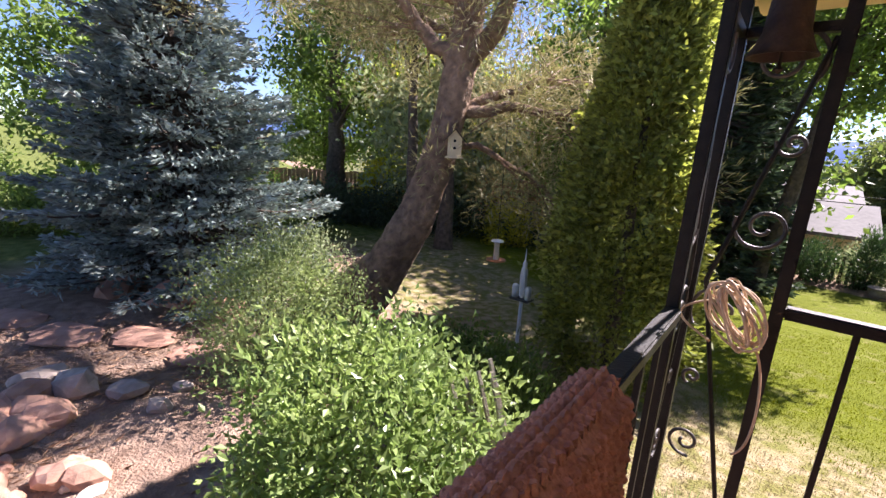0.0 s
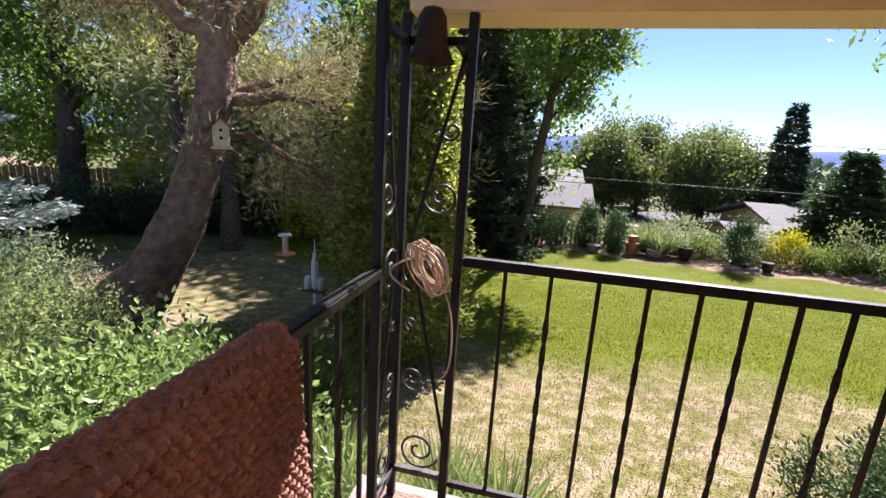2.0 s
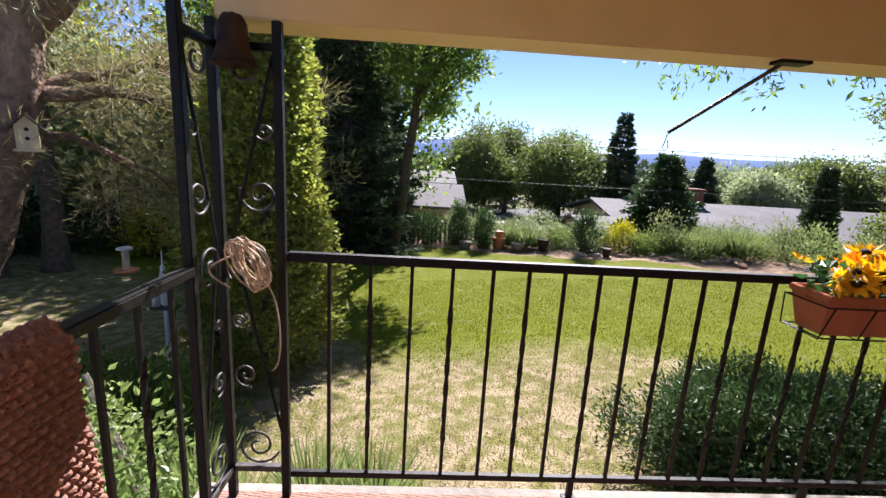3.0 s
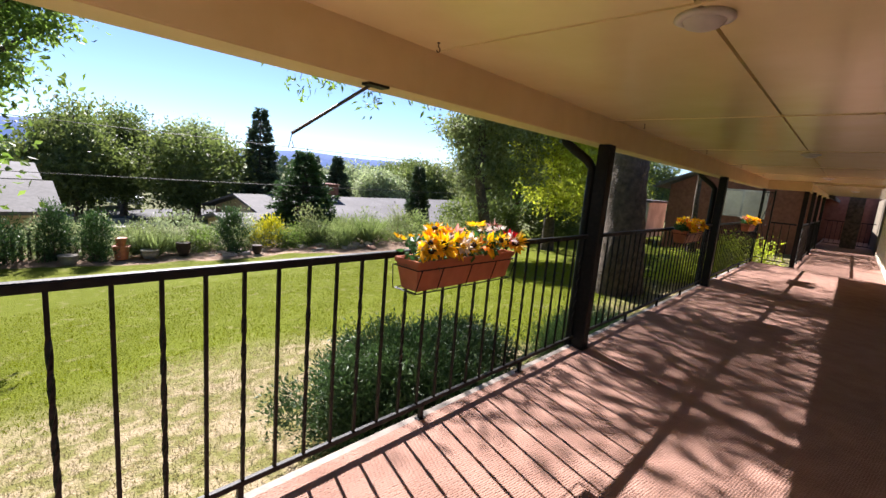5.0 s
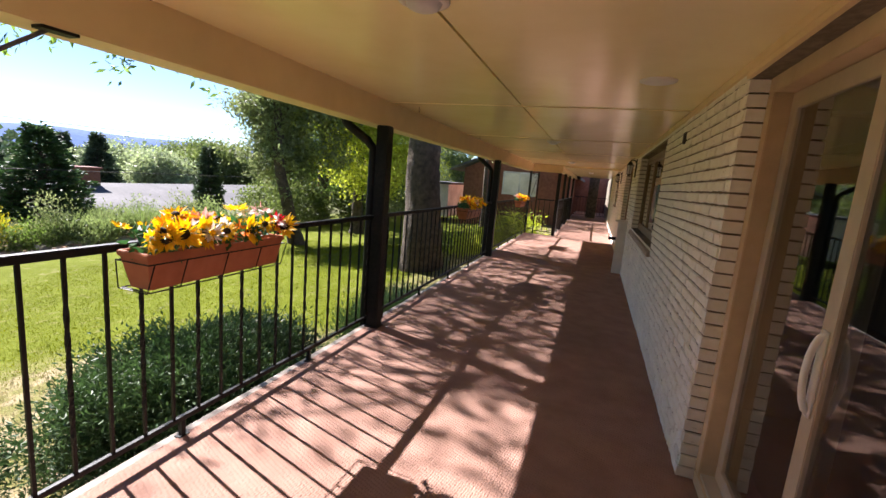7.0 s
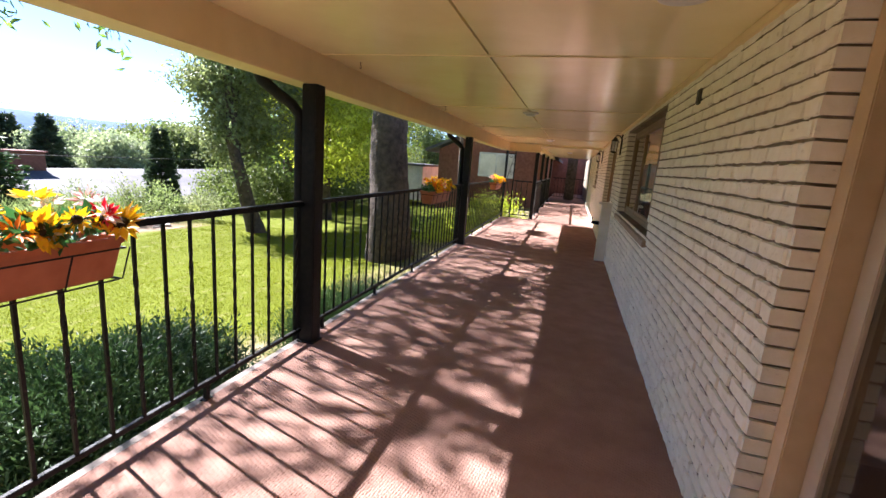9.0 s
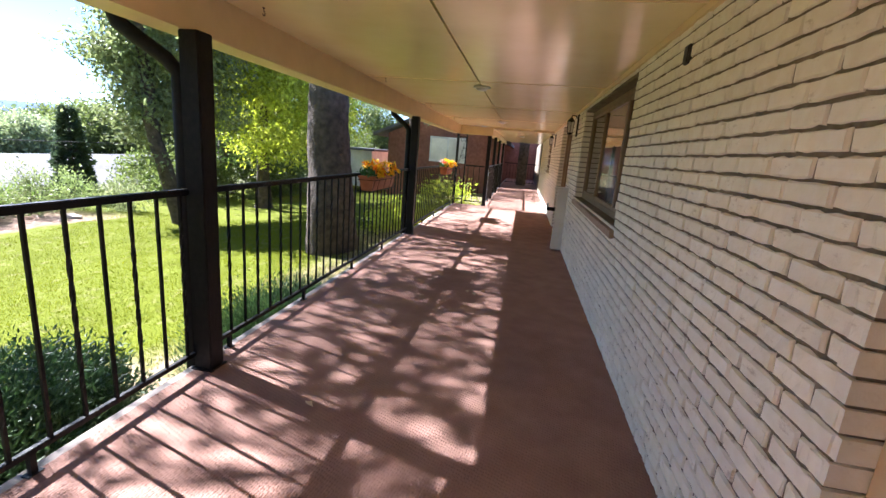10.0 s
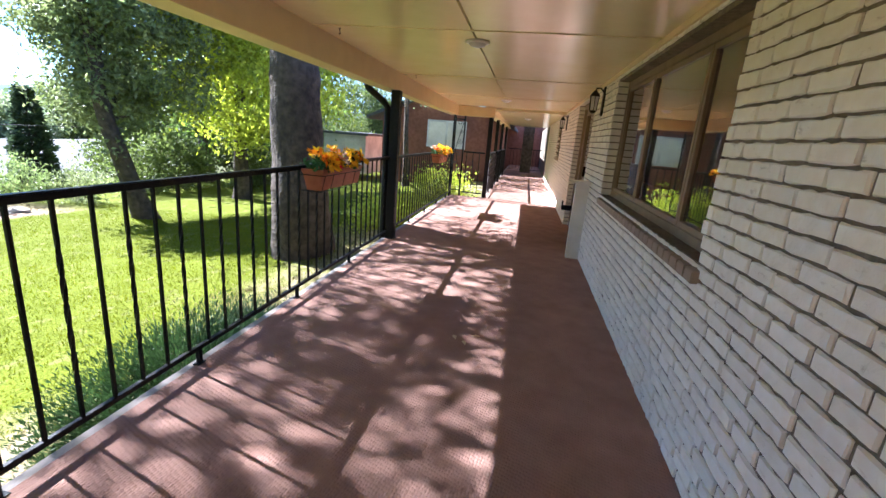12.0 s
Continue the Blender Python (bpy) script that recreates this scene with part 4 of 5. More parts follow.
def bell():
    root = thing("hanging_bell", "rusty cast bell hanging in the corner ironwork", "bell", (-0.03, 1.31, 1.735))
    part("bell_body", Geo().lathe([(0.0, 0.16), (0.03, 0.155), (0.045, 0.13), (0.05, 0.06), (0.065, 0.02), (0.078, 0.0), (0.07, 0.0), (0.045, 0.06), (0.0, 0.12)], (0, 0, 0), 20), M_RUST, root, smooth=True)
    part("hanger", Geo().tube([(0, 0, 0.152), (0, 0, 0.163)], 0.006, 6), M_RUST, root)
    part("clapper", Geo().tube([(0, 0, 0.1), (0, 0, -0.02)], 0.004, 6).lathe([(0.0, -0.04), (0.012, -0.03), (0.0, -0.015)], (0, 0, 0), 8), M_RUST, root)


bell()


def coil():
    r = np.random.default_rng(9)
    root = thing("cord_coil", "coiled tan extension cord hung on the iron scrolls", "cord", (-0.02, 1.335, 1.06))
    for k in range(11):
        g = Geo()
        a = np.linspace(0, 2 * math.pi, 24)
        rx, rz = (0.012 if k % 4 else 0.045) + r.uniform(0, 0.022), 0.085 + r.uniform(-0.02, 0.02)
        tilt = r.uniform(0.25, 0.75)
        u, w = rx * np.cos(a), rz * np.sin(a)
        g.tube(np.stack([0.02 + u * math.cos(tilt) - w * math.sin(tilt), -0.012 - 0.005 * k + 0.008 * np.sin(a * 2 + k), u * math.sin(tilt) + w * math.cos(tilt)], 1), 0.0038, 6)
        part("loop", g, M_CORD, root, smooth=True)
    t = np.linspace(0, 1, 18)
    part("loose_end", Geo().tube(np.stack([0.05 + 0.07 * np.sin(t * 2.6), -0.02 + 0 * t, -0.06 - 0.36 * t + 0.04 * np.sin(t * 6)], 1), 0.0034, 6), M_CORD, root, smooth=True)
    t = np.linspace(0, 1, 14)
    part("tie", Geo().tube(np.stack([-0.02 - 0.09 * np.sin(t * math.pi), -0.01 - 0.1 * t, 0.03 - 0.1 * t + 0.0 * t], 1), 0.0036, 6), M_CORD, root, smooth=True)


coil()


# dry leaves blown onto the carpet
for x, y, turn in ((6.55, -0.05, 20), (6.68, -0.12, 100), (6.62, 0.03, 200), (4.3, 0.6, 60)):
    ob = part("dry_leaf", Geo().add([(-0.035, 0, 0.004), (0, -0.018, 0.012), (0.04, 0, 0.004), (0, 0.018, 0.014)], [(0, 1, 2, 3)]), M_TANWOOD)
    ob.matrix_basis = pose(x, y, 0, 0, 0, turn)
    tagged(ob, "curled dry tan leaf lying on the carpet", "leaf", "dry leaves")


# ---- garden by the terrace ----
def pine():
    root = thing("tree", "old leaning pine with thick furrowed reddish bark", "pine tree")
    key = np.array([(-6.1, 4.5, -2.1), (-5.65, 4.62, -1.4), (-5.05, 4.85, -0.6), (-4.62, 5.05, 0.3), (-4.38, 5.25, 1.2), (-4.26, 5.38, 2.0), (-4.18, 5.45, 2.9), (-4.08, 5.54, 4.2), (-3.9, 5.6, 6.0), (-4.0, 5.7, 8.5)])
    t = np.linspace(0, 9, 46)
    path = np.stack([np.interp(t, range(10), key[:, i]) for i in range(3)], 1)
    rad = np.interp(t, range(10), [0.85, 0.52, 0.36, 0.29, 0.255, 0.235, 0.225, 0.20, 0.15, 0.08]) * (1 + 0.04 * np.sin(t * 5))
    wood, crown = Geo(), Geo()
    fine = np.linspace(0, 45, 150)
    path = np.stack([np.interp(fine, range(46), path[:, i]) for i in range(3)], 1)
    rad = np.interp(fine, range(46), rad)
    wood.tube(path, rad, 40)
    furrow(wood, path, 40)
    def limb(pts, r0, clumps, cr, per=210):
        pts = np.array(pts, float)
        s = np.linspace(0, 1, 14)
        d = np.linspace(0, 1, len(pts))
        p = np.stack([np.interp(s, d, pts[:, i]) for i in range(3)], 1) + rng.normal(0, 0.03, (14, 3))
        wood.tube(p, np.linspace(r0, 0.015, 14), 8)
        for k in range(clumps):
            c = p[rng.integers(4, 14)] + rng.normal(0, cr, 3) * np.array((1, 1, 0.55))
            wood.tube([p[max(2, rng.integers(3, 13))], c], [0.014, 0.005], 5)
            q = c + rng.normal(0, 0.22, (per, 3))
            leaves(crown, q, 0.17, 0.016, unit(q - c) + np.array((0, 0, 0.25)), 0.5)
    limb([(-4.15, 5.5, 2.6), (-3.4, 5.4, 3.3), (-2.7, 5.2, 4.4), (-2.2, 5.0, 5.8)], 0.17, 8, 0.5)
    limb([(-4.15, 5.45, 2.55), (-5.0, 5.0, 3.4), (-6.2, 4.4, 4.6)], 0.15, 14, 0.9)
    limb([(-4.2, 5.45, 1.9), (-3.5, 6.3, 2.1), (-2.7, 7.2, 1.9), (-2.0, 8.0, 1.3)], 0.10, 26, 0.55)
    limb([(-4.2, 5.45, 2.0), (-3.6, 7.0, 2.6), (-3.2, 8.4, 2.7)], 0.09, 22, 0.7)
    limb([(-4.3, 5.4, 1.6), (-3.4, 6.6, 1.0), (-2.9, 7.4, 0.1)], 0.06, 12, 0.35)
    limb([(-4.1, 5.5, 2.9), (-5.6, 6.0, 3.6), (-7.6, 6.2, 3.3)], 0.09, 26, 0.7)
    limb([(-4.1, 5.5, 3.4), (-5.6, 4.2, 4.2), (-7.6, 3.2, 4.2)], 0.09, 26, 0.8)
    limb([(-4.0, 5.6, 4.5), (-3.0, 6.8, 5.2), (-2.4, 7.4, 5.4)], 0.09, 24, 0.9)
    limb([(-4.0, 5.6, 5.5), (-4.6, 8.0, 6.4), (-5.2, 9.4, 6.2)], 0.09, 24, 0.9)
    part("trunk", wood, M_PINEBARK, root, smooth=True)
    part("crown", crown, L_PINE, root)


pine()
conifer("large blue spruce with silvery branches down to the soil", (-9.2, 3.3), 7.6, 3.0, L_SPRUCE, M_DARKBARK, 30, 18, 105, 0.155, 0.22)
conifer("dark green spruce beyond the lawn", (-2.0, 14.6), 10.5, 2.6, L_DARK, M_DARKBARK, 40, 13, 34, 0.26, 0.25)
conifer("dark spruce beside the ash tree", (-1.3, 17.2), 9.0, 1.9, L_DARK, M_DARKBARK, 34, 12, 30, 0.26, 0.25)


def thuja():
    x, y = -1.5, 5.65
    z0 = float(ground_z(x, y))
    root = thing("arborvitae", "tall dense conical green arborvitae", "conifer")
    k, per = 1900, 26
    s = rng.uniform(0.0, 1, k) ** 0.8
    a = rng.uniform(0, 2 * math.pi, k)
    lump = 1 + 0.12 * np.sin(a * 3 + s * 9) + 0.10 * np.sin(a * 7 - s * 23)
    r = 0.95 * (1 - s ** 1.5 * 0.85) * np.minimum(1, 0.6 + s * 5) * lump * rng.uniform(0.70, 1.06, k)
    c = np.stack([x + r * np.cos(a), y + r * np.sin(a), z0 + 0.1 + 6.0 * s], 1)
    out = np.stack([np.cos(a), np.sin(a), np.full(k, 0.3)], 1)
    p = np.repeat(c, per, 0) + rng.normal(0, 0.065, (k * per, 3)) * np.array((1, 1, 1.4))
    g = leaves(Geo(), p, 0.095, 0.05, np.repeat(out, per, 0), 0.55)
    part("trunk", Geo().tube([(x, y, z0 - 0.1), (x, y, z0 + 4.9)], [0.11, 0.02], 8), M_DARKBARK, root)
    part("crown", g, L_THUJA, root)


thuja()
shrub("broad-leaved green rose bush beside the railing", (-1.75, 1.55, 0.72), (0.98, 0.85, 0.80), 21000, 0.060, L_ROSE, per=30, clump=0.10, aspect=0.55, stems=24, shell=0.62)
shrub("loose pale green shrub in the soil bed", (-4.6, 2.55, 0.8), (0.95, 0.9, 0.95), 15000, 0.05, L_SHRUB, per=30, clump=0.14, aspect=0.55, stems=20)
shrub("grey-green shrub at the foot of the spruce", (-6.2, 3.9, 0.7), (0.9, 0.8, 0.9), 7000, 0.06, L_SILVER, per=30, clump=0.16)
shrub("low wide juniper with feathery dark green sprays", (3.75, 2.75, 0.38), (1.3, 0.8, 0.52), 90000, 0.055, L_JUN, per=90, clump=0.08, aspect=0.32, up=0.5, spread=0.7, stems=16)
shrub("low juniper under the railing", (6.6, 2.2, 0.18), (1.1, 0.5, 0.26), 32000, 0.055, L_JUN, per=60, clump=0.10, aspect=0.2, up=0.9, spread=0.4)
shrub("light green leafy bush by the terrace", (13.2, 2.5, 0.18), (1.3, 0.6, 0.24), 7000, 0.08, L_LIGHT, per=40, clump=0.16)
shrub("green bush beside the narrow terrace", (15.6, 1.9, 0.4), (0.9, 0.7, 0.55), 4500, 0.08, L_LIGHT, per=40, clump=0.16)
shrub("dark low shrub under the pine", (-2.6, 3.9, 0.3), (0.8, 0.6, 0.45), 5000, 0.07, L_GREEN, per=30)
shrub("dark green perennials beside the pole", (-1.9, 3.6, 0.25), (0.5, 0.45, 0.4), 3000, 0.12, L_GREEN, per=24, aspect=0.2, up=1.0)


def grass_clump(x, y, h, n, leaf, label):
    z0 = float(ground_z(x, y))
    a = rng.uniform(0, 2 * math.pi, n)
    p = np.stack([x + 0.1 * np.cos(a) * rng.uniform(0, 1, n), y + 0.1 * np.sin(a) * rng.uniform(0, 1, n), np.full(n, z0 + 0.01)], 1)
    way = np.stack([np.cos(a) * 0.55, np.sin(a) * 0.55, np.ones(n)], 1)
    ob = part("grass_clump", leaves(Geo(), p, h, 0.02, way, 0.25), leaf)
    tagged(ob, label, "ornamental grass", "grass clumps")


for x, y in ((-0.55, 2.2), (-0.1, 2.6), (0.35, 2.5), (-1.0, 2.7)):
    grass_clump(x, y, 0.55, 300, L_SHRUB, "arching yellow-green clump of ornamental grass")


def pole_feeder():
    x, y = -2.87, 5.6
    z0 = float(ground_z(x, y))
    root = thing("bird_pole", "white garden pole with a finial and small feeder tubes", "garden pole", (x, y, z0))
    part("pole", Geo().tube([(0, 0, -0.1), (0, 0, 1.0)], 0.03, 8), M_WHITE, root, smooth=True)
    part("finial", Geo().lathe([(0.05, 0.98), (0.055, 1.3), (0.045, 1.42), (0.03, 1.44), (0.035, 1.5), (0.012, 1.54), (0.004, 1.72), (0.0, 1.73)], (0, 0, 0), 12), M_WHITE, root, smooth=True)
    part("shelf", Geo().box(-0.16, 0.16, -0.1, 0.1, 0.92, 0.95), M_IRONWORN, root)
    for dx in (-0.11, 0.11):
        part("feeder_tube", Geo().lathe([(0.0, 0.95), (0.05, 0.95), (0.05, 1.13), (0.035, 1.15), (0.0, 1.16)], (dx, -0.02, 0), 10), M_WHITE, root, smooth=True)


pole_feeder()


def birdhouse():
    root = thing("birdhouse", "cream wooden birdhouse with dark roof hung on the pine", "birdhouse", (-3.9, 5.02, 1.28))
    root.rotation_euler = (0, 0, radians(38))
    g = Geo().add([(-0.1, -0.1, 0), (0.1, -0.1, 0), (0.1, 0.1, 0), (-0.1, 0.1, 0), (-0.1, -0.1, 0.26), (0.1, -0.1, 0.26), (0.1, 0.1, 0.26), (-0.1, 0.1, 0.26), (0, -0.1, 0.37), (0, 0.1, 0.37)],
                  [(0, 1, 5, 4), (1, 2, 6, 5), (2, 3, 7, 6), (3, 0, 4, 7), (0, 3, 2, 1), (4, 5, 8, 8), (6, 7, 9, 9)])
    g.f[-1] = g.f[-1][:5]
    g.add([(-0.1, -0.1, 0.26), (0.1, -0.1, 0.26), (0.001, -0.1, 0.37), (-0.001, -0.1, 0.37)], [(0, 1, 2, 3)])
    part("box", g, M_CREAMWOOD, root)
    for sgn in (-1, 1):
        part("roof_board", Geo().add([(0, -0.15, 0.40), (0, 0.13, 0.40), (sgn * 0.16, 0.13, 0.22), (sgn * 0.16, -0.15, 0.22), (0, -0.15, 0.38), (0, 0.13, 0.38), (sgn * 0.15, 0.13, 0.21), (sgn * 0.15, -0.15, 0.21)],
                                     [(0, 1, 2, 3), (7, 6, 5, 4), (0, 3, 7, 4), (1, 5, 6, 2), (2, 6, 7, 3)]), M_DARKBARK, root, "dark shingled roof board")
    # entrance holes: their inner shade put on as flat black discs
    for z in (0.12, 0.22):
        part("hole_shade_disc", Geo().tube([(0, -0.1, z), (0, -0.104, z)], 0.022, 8), M_IRON, root)
    part("mount", Geo().box(-0.02, 0.02, 0.1, 0.36, 0.14, 0.18), M_DARKBARK, root)
    part("base_board", Geo().box(-0.13, 0.13, -0.16, 0.11, -0.022, -0.001), M_CREAMWOOD, root)


birdhouse()
f = thing("hanging_feeder", "small pale bird feeder hanging on a cord from a pine limb", "bird feeder", (-3.75, 6.2, -0.45))
part("tube", Geo().lathe([(0.0, 0.0), (0.05, 0.0), (0.045, 0.3), (0.11, 0.31), (0.1, 0.335), (0.0, 0.36)], (0, 0, 0), 12), M_WHITE, f, smooth=True)
part("tray", Geo().lathe([(0.0, -0.03), (0.17, -0.02), (0.17, 0.0), (0.0, 0.0)], (0, 0, 0), 14), M_TERRA, f)
part("cord", Geo().tube([(0, 0, 0.35), (0, 0, 2.35)], 0.006, 5), M_IRONWORN, f)


# ---- stones and bed in the west garden ----
def stone_mesh(k, m, flat):
    r = np.random.default_rng(300 + k)
    bm = bmesh.new()
    bmesh.ops.create_icosphere(bm, subdivisions=2, radius=1)
    off = r.uniform(0, 50, 3)
    for v in bm.verts:
        d = noise.noise(v.co * 1.1 + Vector(off)) * 0.45 + noise.noise(v.co * 2.7 + Vector(off)) * 0.16
        v.co *= 1 + d
        v.co.z *= flat
        v.co.z = max(v.co.z, -flat * 0.5)
    me = bpy.data.meshes.new("stone")
    bm.to_mesh(me)
    bm.free()
    me.materials.append(m)
    return me


STONES = [stone_mesh(k, M_REDSTONE if k % 2 else M_STONE, 0.6 if k < 4 else 0.75) for k in range(8)]


def stone(x, y, r, k, label, turn=0.0, flat=1.0):
    ob = new("stone", STONES[k])
    ob.matrix_basis = pose(x, y, float(ground_z(x, y)) + r * 0.22 * flat, 0, 0, turn) @ Matrix.Diagonal((r, r * 0.75, r * flat, 1))
    tagged(ob, label, "stone", "garden stones")


r0 = random.Random(4)
for x, y, r, k in ((-5.2, 1.1, 0.28, 0), (-5.65, 0.75, 0.36, 4), (-6.1, 0.5, 0.34, 2), (-4.9, 1.55, 0.16, 0), (-4.6, 1.2, 0.22, 6), (-7.9, 2.7, 0.75, 1), (-8.9, 2.0, 0.6, 3), (-7.0, 3.0, 0.5, 1)):
    stone(x, y, r * 0.75, k, "rough reddish garden rock lying on the soil" if k % 2 else "pale rough garden rock lying on the soil", r0.uniform(0, 180))
for x, y, r in ((-7.3, 1.0, 0.62), (-6.6, 1.7, 0.55), (-5.6, 2.0, 0.5), (-8.4, 0.6, 0.6)):
    stone(x, y, r * 0.8, 3, "flat reddish flagstone step set in the soil", 30, 0.22)
for k in range(70):
    x, y = r0.uniform(-5.9, -3.2), r0.uniform(-0.75, 0.5)
    if y > 0.62 + (x + 4.4) * 0.12:
        continue
    big = r0.random() < 0.3
    j = r0.choice((1, 3, 5, 7)) if big else r0.randrange(8)
    stone(x, y, r0.uniform(0.16, 0.28) if big else r0.uniform(0.06, 0.12), j, "flat red sandstone in the rock border" if j % 2 else "grey river stone in the rock border", r0.uniform(0, 180))


def litter():
    n = 9000
    x, y = rng.uniform(-9, -1.2, n), rng.uniform(-1.5, 4.2, n)
    p = np.stack([x, y, ground_z(x, y) + 0.015], 1)
    way = rng.normal(size=(n, 3)) * np.array((1, 1, 0.12))
    ob = part("mulch", leaves(Geo(), p, 0.11, 0.02, way, 0.05), mat("straw_mulch", (0.26, 0.15, 0.09), (0.42, 0.27, 0.17), 3, 0.95, 0, island=0.35))
    tagged(ob, "dry straw and needle mulch on the soil", "mulch", kind="stuff")


litter()


def lawn():
    n = 170000
    x, y = rng.uniform(-2.5, 14, n), 1.5 + 9.5 * rng.uniform(0, 1, n) ** 1.4
    keep = x > -0.9 - 0.9 * np.maximum(y - 3, 0) * 0.6
    x, y = x[keep], y[keep]
    z = ground_z(x, y) + 0.05 * np.sin(x * 1.3 + np.cos(y)) * np.sin(y * 0.9)
    edge = y + 2.0 * np.clip(x - 4.6, 0, 1.5) + 0.8 * np.minimum(x, 0) + 0.7 * np.sin(x * 1.7) * np.sin(y * 1.3) + rng.normal(0, 0.35, len(x))
    p = np.stack([x, y, z], 1)
    up = np.array((0, 0, 1.0))
    for mask, m, name, label in ((edge > 5.9, L_GRASS, "lawn_grass", "short green lawn grass"), (edge <= 5.9, L_DRY, "dry_grass", "dry straw-coloured turf")):
        ob = part(name, leaves(Geo(), p[mask], 0.038, 0.009, up, 0.55), m)
        tagged(ob, label, "grass", kind="stuff")


lawn()

# ---- trees and shrubs further off ----
old = tree("large old tree with thick furrowed trunk beside the terrace", (10.6, 3.3), (10.4, 3.6, 10.0), 0.45,
     [(8.6, 8.0, 7.4, 4.0, 2.9, 1.8), (12.2, 6.6, 7.6, 2.6, 2.2, 1.6), (8.9, 8.1, 8.6, 2.4, 2.2, 1.2)], 245, 80, 0.15, L_LIGHT, M_BARK, clump=0.36, limbs=8, foot=1.2)
br, lv = Geo(), Geo()
for x, y, z in ((3.75, 5.1, 2.85), (3.2, 5.3, 3.0), (4.4, 4.9, 3.0), (4.3, 6.5, 2.85), (4.7, 6.2, 2.95), (5.3, 5.9, 2.75), (6.1, 5.3, 2.7)):
    t = np.linspace(0, 1, 10)[:, None]
    pth = np.array((6.0, 7.2, 6.8)) * (1 - t) + np.array((x, y, z)) * t + np.array((-0.3, -0.2, 0.9)) * t * (1 - t)
    br.tube(pth, np.linspace(0.03, 0.004, 10), 5)
    q = np.repeat(pth[6:], 40, 0)
    leaves(lv, q + rng.normal(0, 0.14, q.shape), 0.13, 0.045, np.array((0, 0, -0.6)))
part("low_branch", br, M_BARK, old)
part("hanging_leaves", lv, L_GREEN, old)
tree("multi-stemmed tree with fine grey-green leaves", (12.9, 8.7), (12.5, 9.0, 6.5), 0.20, [(13.3, 8.9, 3.3, 1.5, 1.5, 2.8), (12.9, 9.7, 2.7, 1.0, 1.1, 2.0)], 150, 210, 0.13, L_OLIVE, M_BARK, clump=0.29, limbs=14, bend=(-0.5, 0.2))
tree("tree with light green hanging foliage", (16.5, 8.6), (16.2, 8.4, 7.0), 0.22, [(15.6, 7.9, 3.3, 2.1, 2.0, 2.6), (14.4, 7.6, 3.9, 1.3, 1.2, 1.5), (18.5, 8.0, 3.4, 2.2, 2.2, 2.6)], 190, 220, 0.15, L_LIGHT, M_BARK, clump=0.36, limbs=14)
tree("airy tree with grey-green leaves at the end of the terrace", (22.0, 4.6), (21.6, 4.8, 5.6), 0.13, [(20.4, 4.7, 4.5, 2.8, 1.5, 1.2), (22.6, 4.2, 4.2, 1.6, 1.2, 1.2)], 110, 70, 0.13, L_SILVER, M_BARK, clump=0.3)
tree("dark shady tree behind the lawn", (20.5, 13.0), (20.5, 13, 8), 0.3, [(20.0, 12.5, 3.2, 3.0, 2.6, 3.2), (25, 13, 3.0, 3.2, 3.0, 3.4)], 240, 60, 0.22, L_GREEN, M_DARKBARK, clump=0.5)
tree("tall ash with high airy crown", (-0.4, 14.5), (0.9, 13.6, 7.5), 0.20, [(0.5, 13.6, 5.6, 1.6, 1.5, 2.8), (1.6, 13.2, 4.4, 0.8, 0.8, 0.8), (-0.2, 13.8, 7.2, 1.8, 1.5, 1.5)], 260, 90, 0.15, L_GREEN, M_BARK, clump=0.23, limbs=14)
tree("slender dark-barked tree in the back garden", (-17.8, 13.6), (-18.4, 13.9, 8), 0.5, [(-18, 14, 5.5, 3.5, 3, 3)], 130, 60, 0.3, L_GREEN, M_DARKBARK, clump=0.6)
tree("two tall dark trunks with high foliage", (-9.2, 11.6), (-9.6, 12.2, 10), 0.24, [(-9.5, 12, 7.6, 3.0, 3.0, 3)], 150, 60, 0.22, L_GREEN, M_DARKBARK, clump=0.55)
tree("tall dark trunk in the back garden", (-9.9, 10.6), (-10.6, 11.2, 10), 0.20, [(-11, 10.5, 6.6, 2.6, 2.6, 2.4)], 120, 60, 0.22, L_GREEN, M_DARKBARK, clump=0.55)
for x, y, h, m in ((-26, 19, 9, L_GREEN), (-21, 22, 10, L_GREEN), (-15, 24, 9, L_SILVER), (-10, 23, 10, L_GREEN), (-6, 24, 9, L_GREEN), (-30, 10, 9, L_GREEN), (-24, 6, 8, L_GREEN), (-33, 1, 9, L_GREEN), (-4, 20, 11, L_GREEN), (-1.5, 20.5, 12, L_GREEN), (-7.5, 19.5, 11, L_GREEN), (-14, 17, 8, L_LIGHT), (-12, 14.5, 7, L_SILVER)):
    z = float(ground_z(x, y))
    tree("leafy garden tree beyond the fence", (x, y), (x, y, z + h), 0.28, [(x, y, z + h * 0.58, 3.2, 3.0, h * 0.45)], 170, 62, 0.30, m, M_DARKBARK, clump=0.62, limbs=8)
for x, y, w, h, m in ((-13.5, 12.5, 2.2, 0.8, L_DARK), (-16, 11.5, 2.2, 0.8, L_DARK), (-11.2, 13.6, 1.6, 0.9, L_DARK), (-19.5, 9.5, 2.4, 0.9, L_DARK), (-8.2, 15.0, 1.8, 0.7, L_DARK), (-5.2, 15.8, 2.0, 0.8, L_DARK)):
    shrub("dark clipped garden shrub in the shade", (x, y, h * 0.9), (w, 1.0, h), 5000, 0.14, m, per=40, clump=0.2)
shrub("bright yellow-green bush in a sunny gap", (-8.0, 14.2, 0.8), (1.0, 0.9, 0.8), 4000, 0.13, L_YELLOW, per=40, clump=0.16)
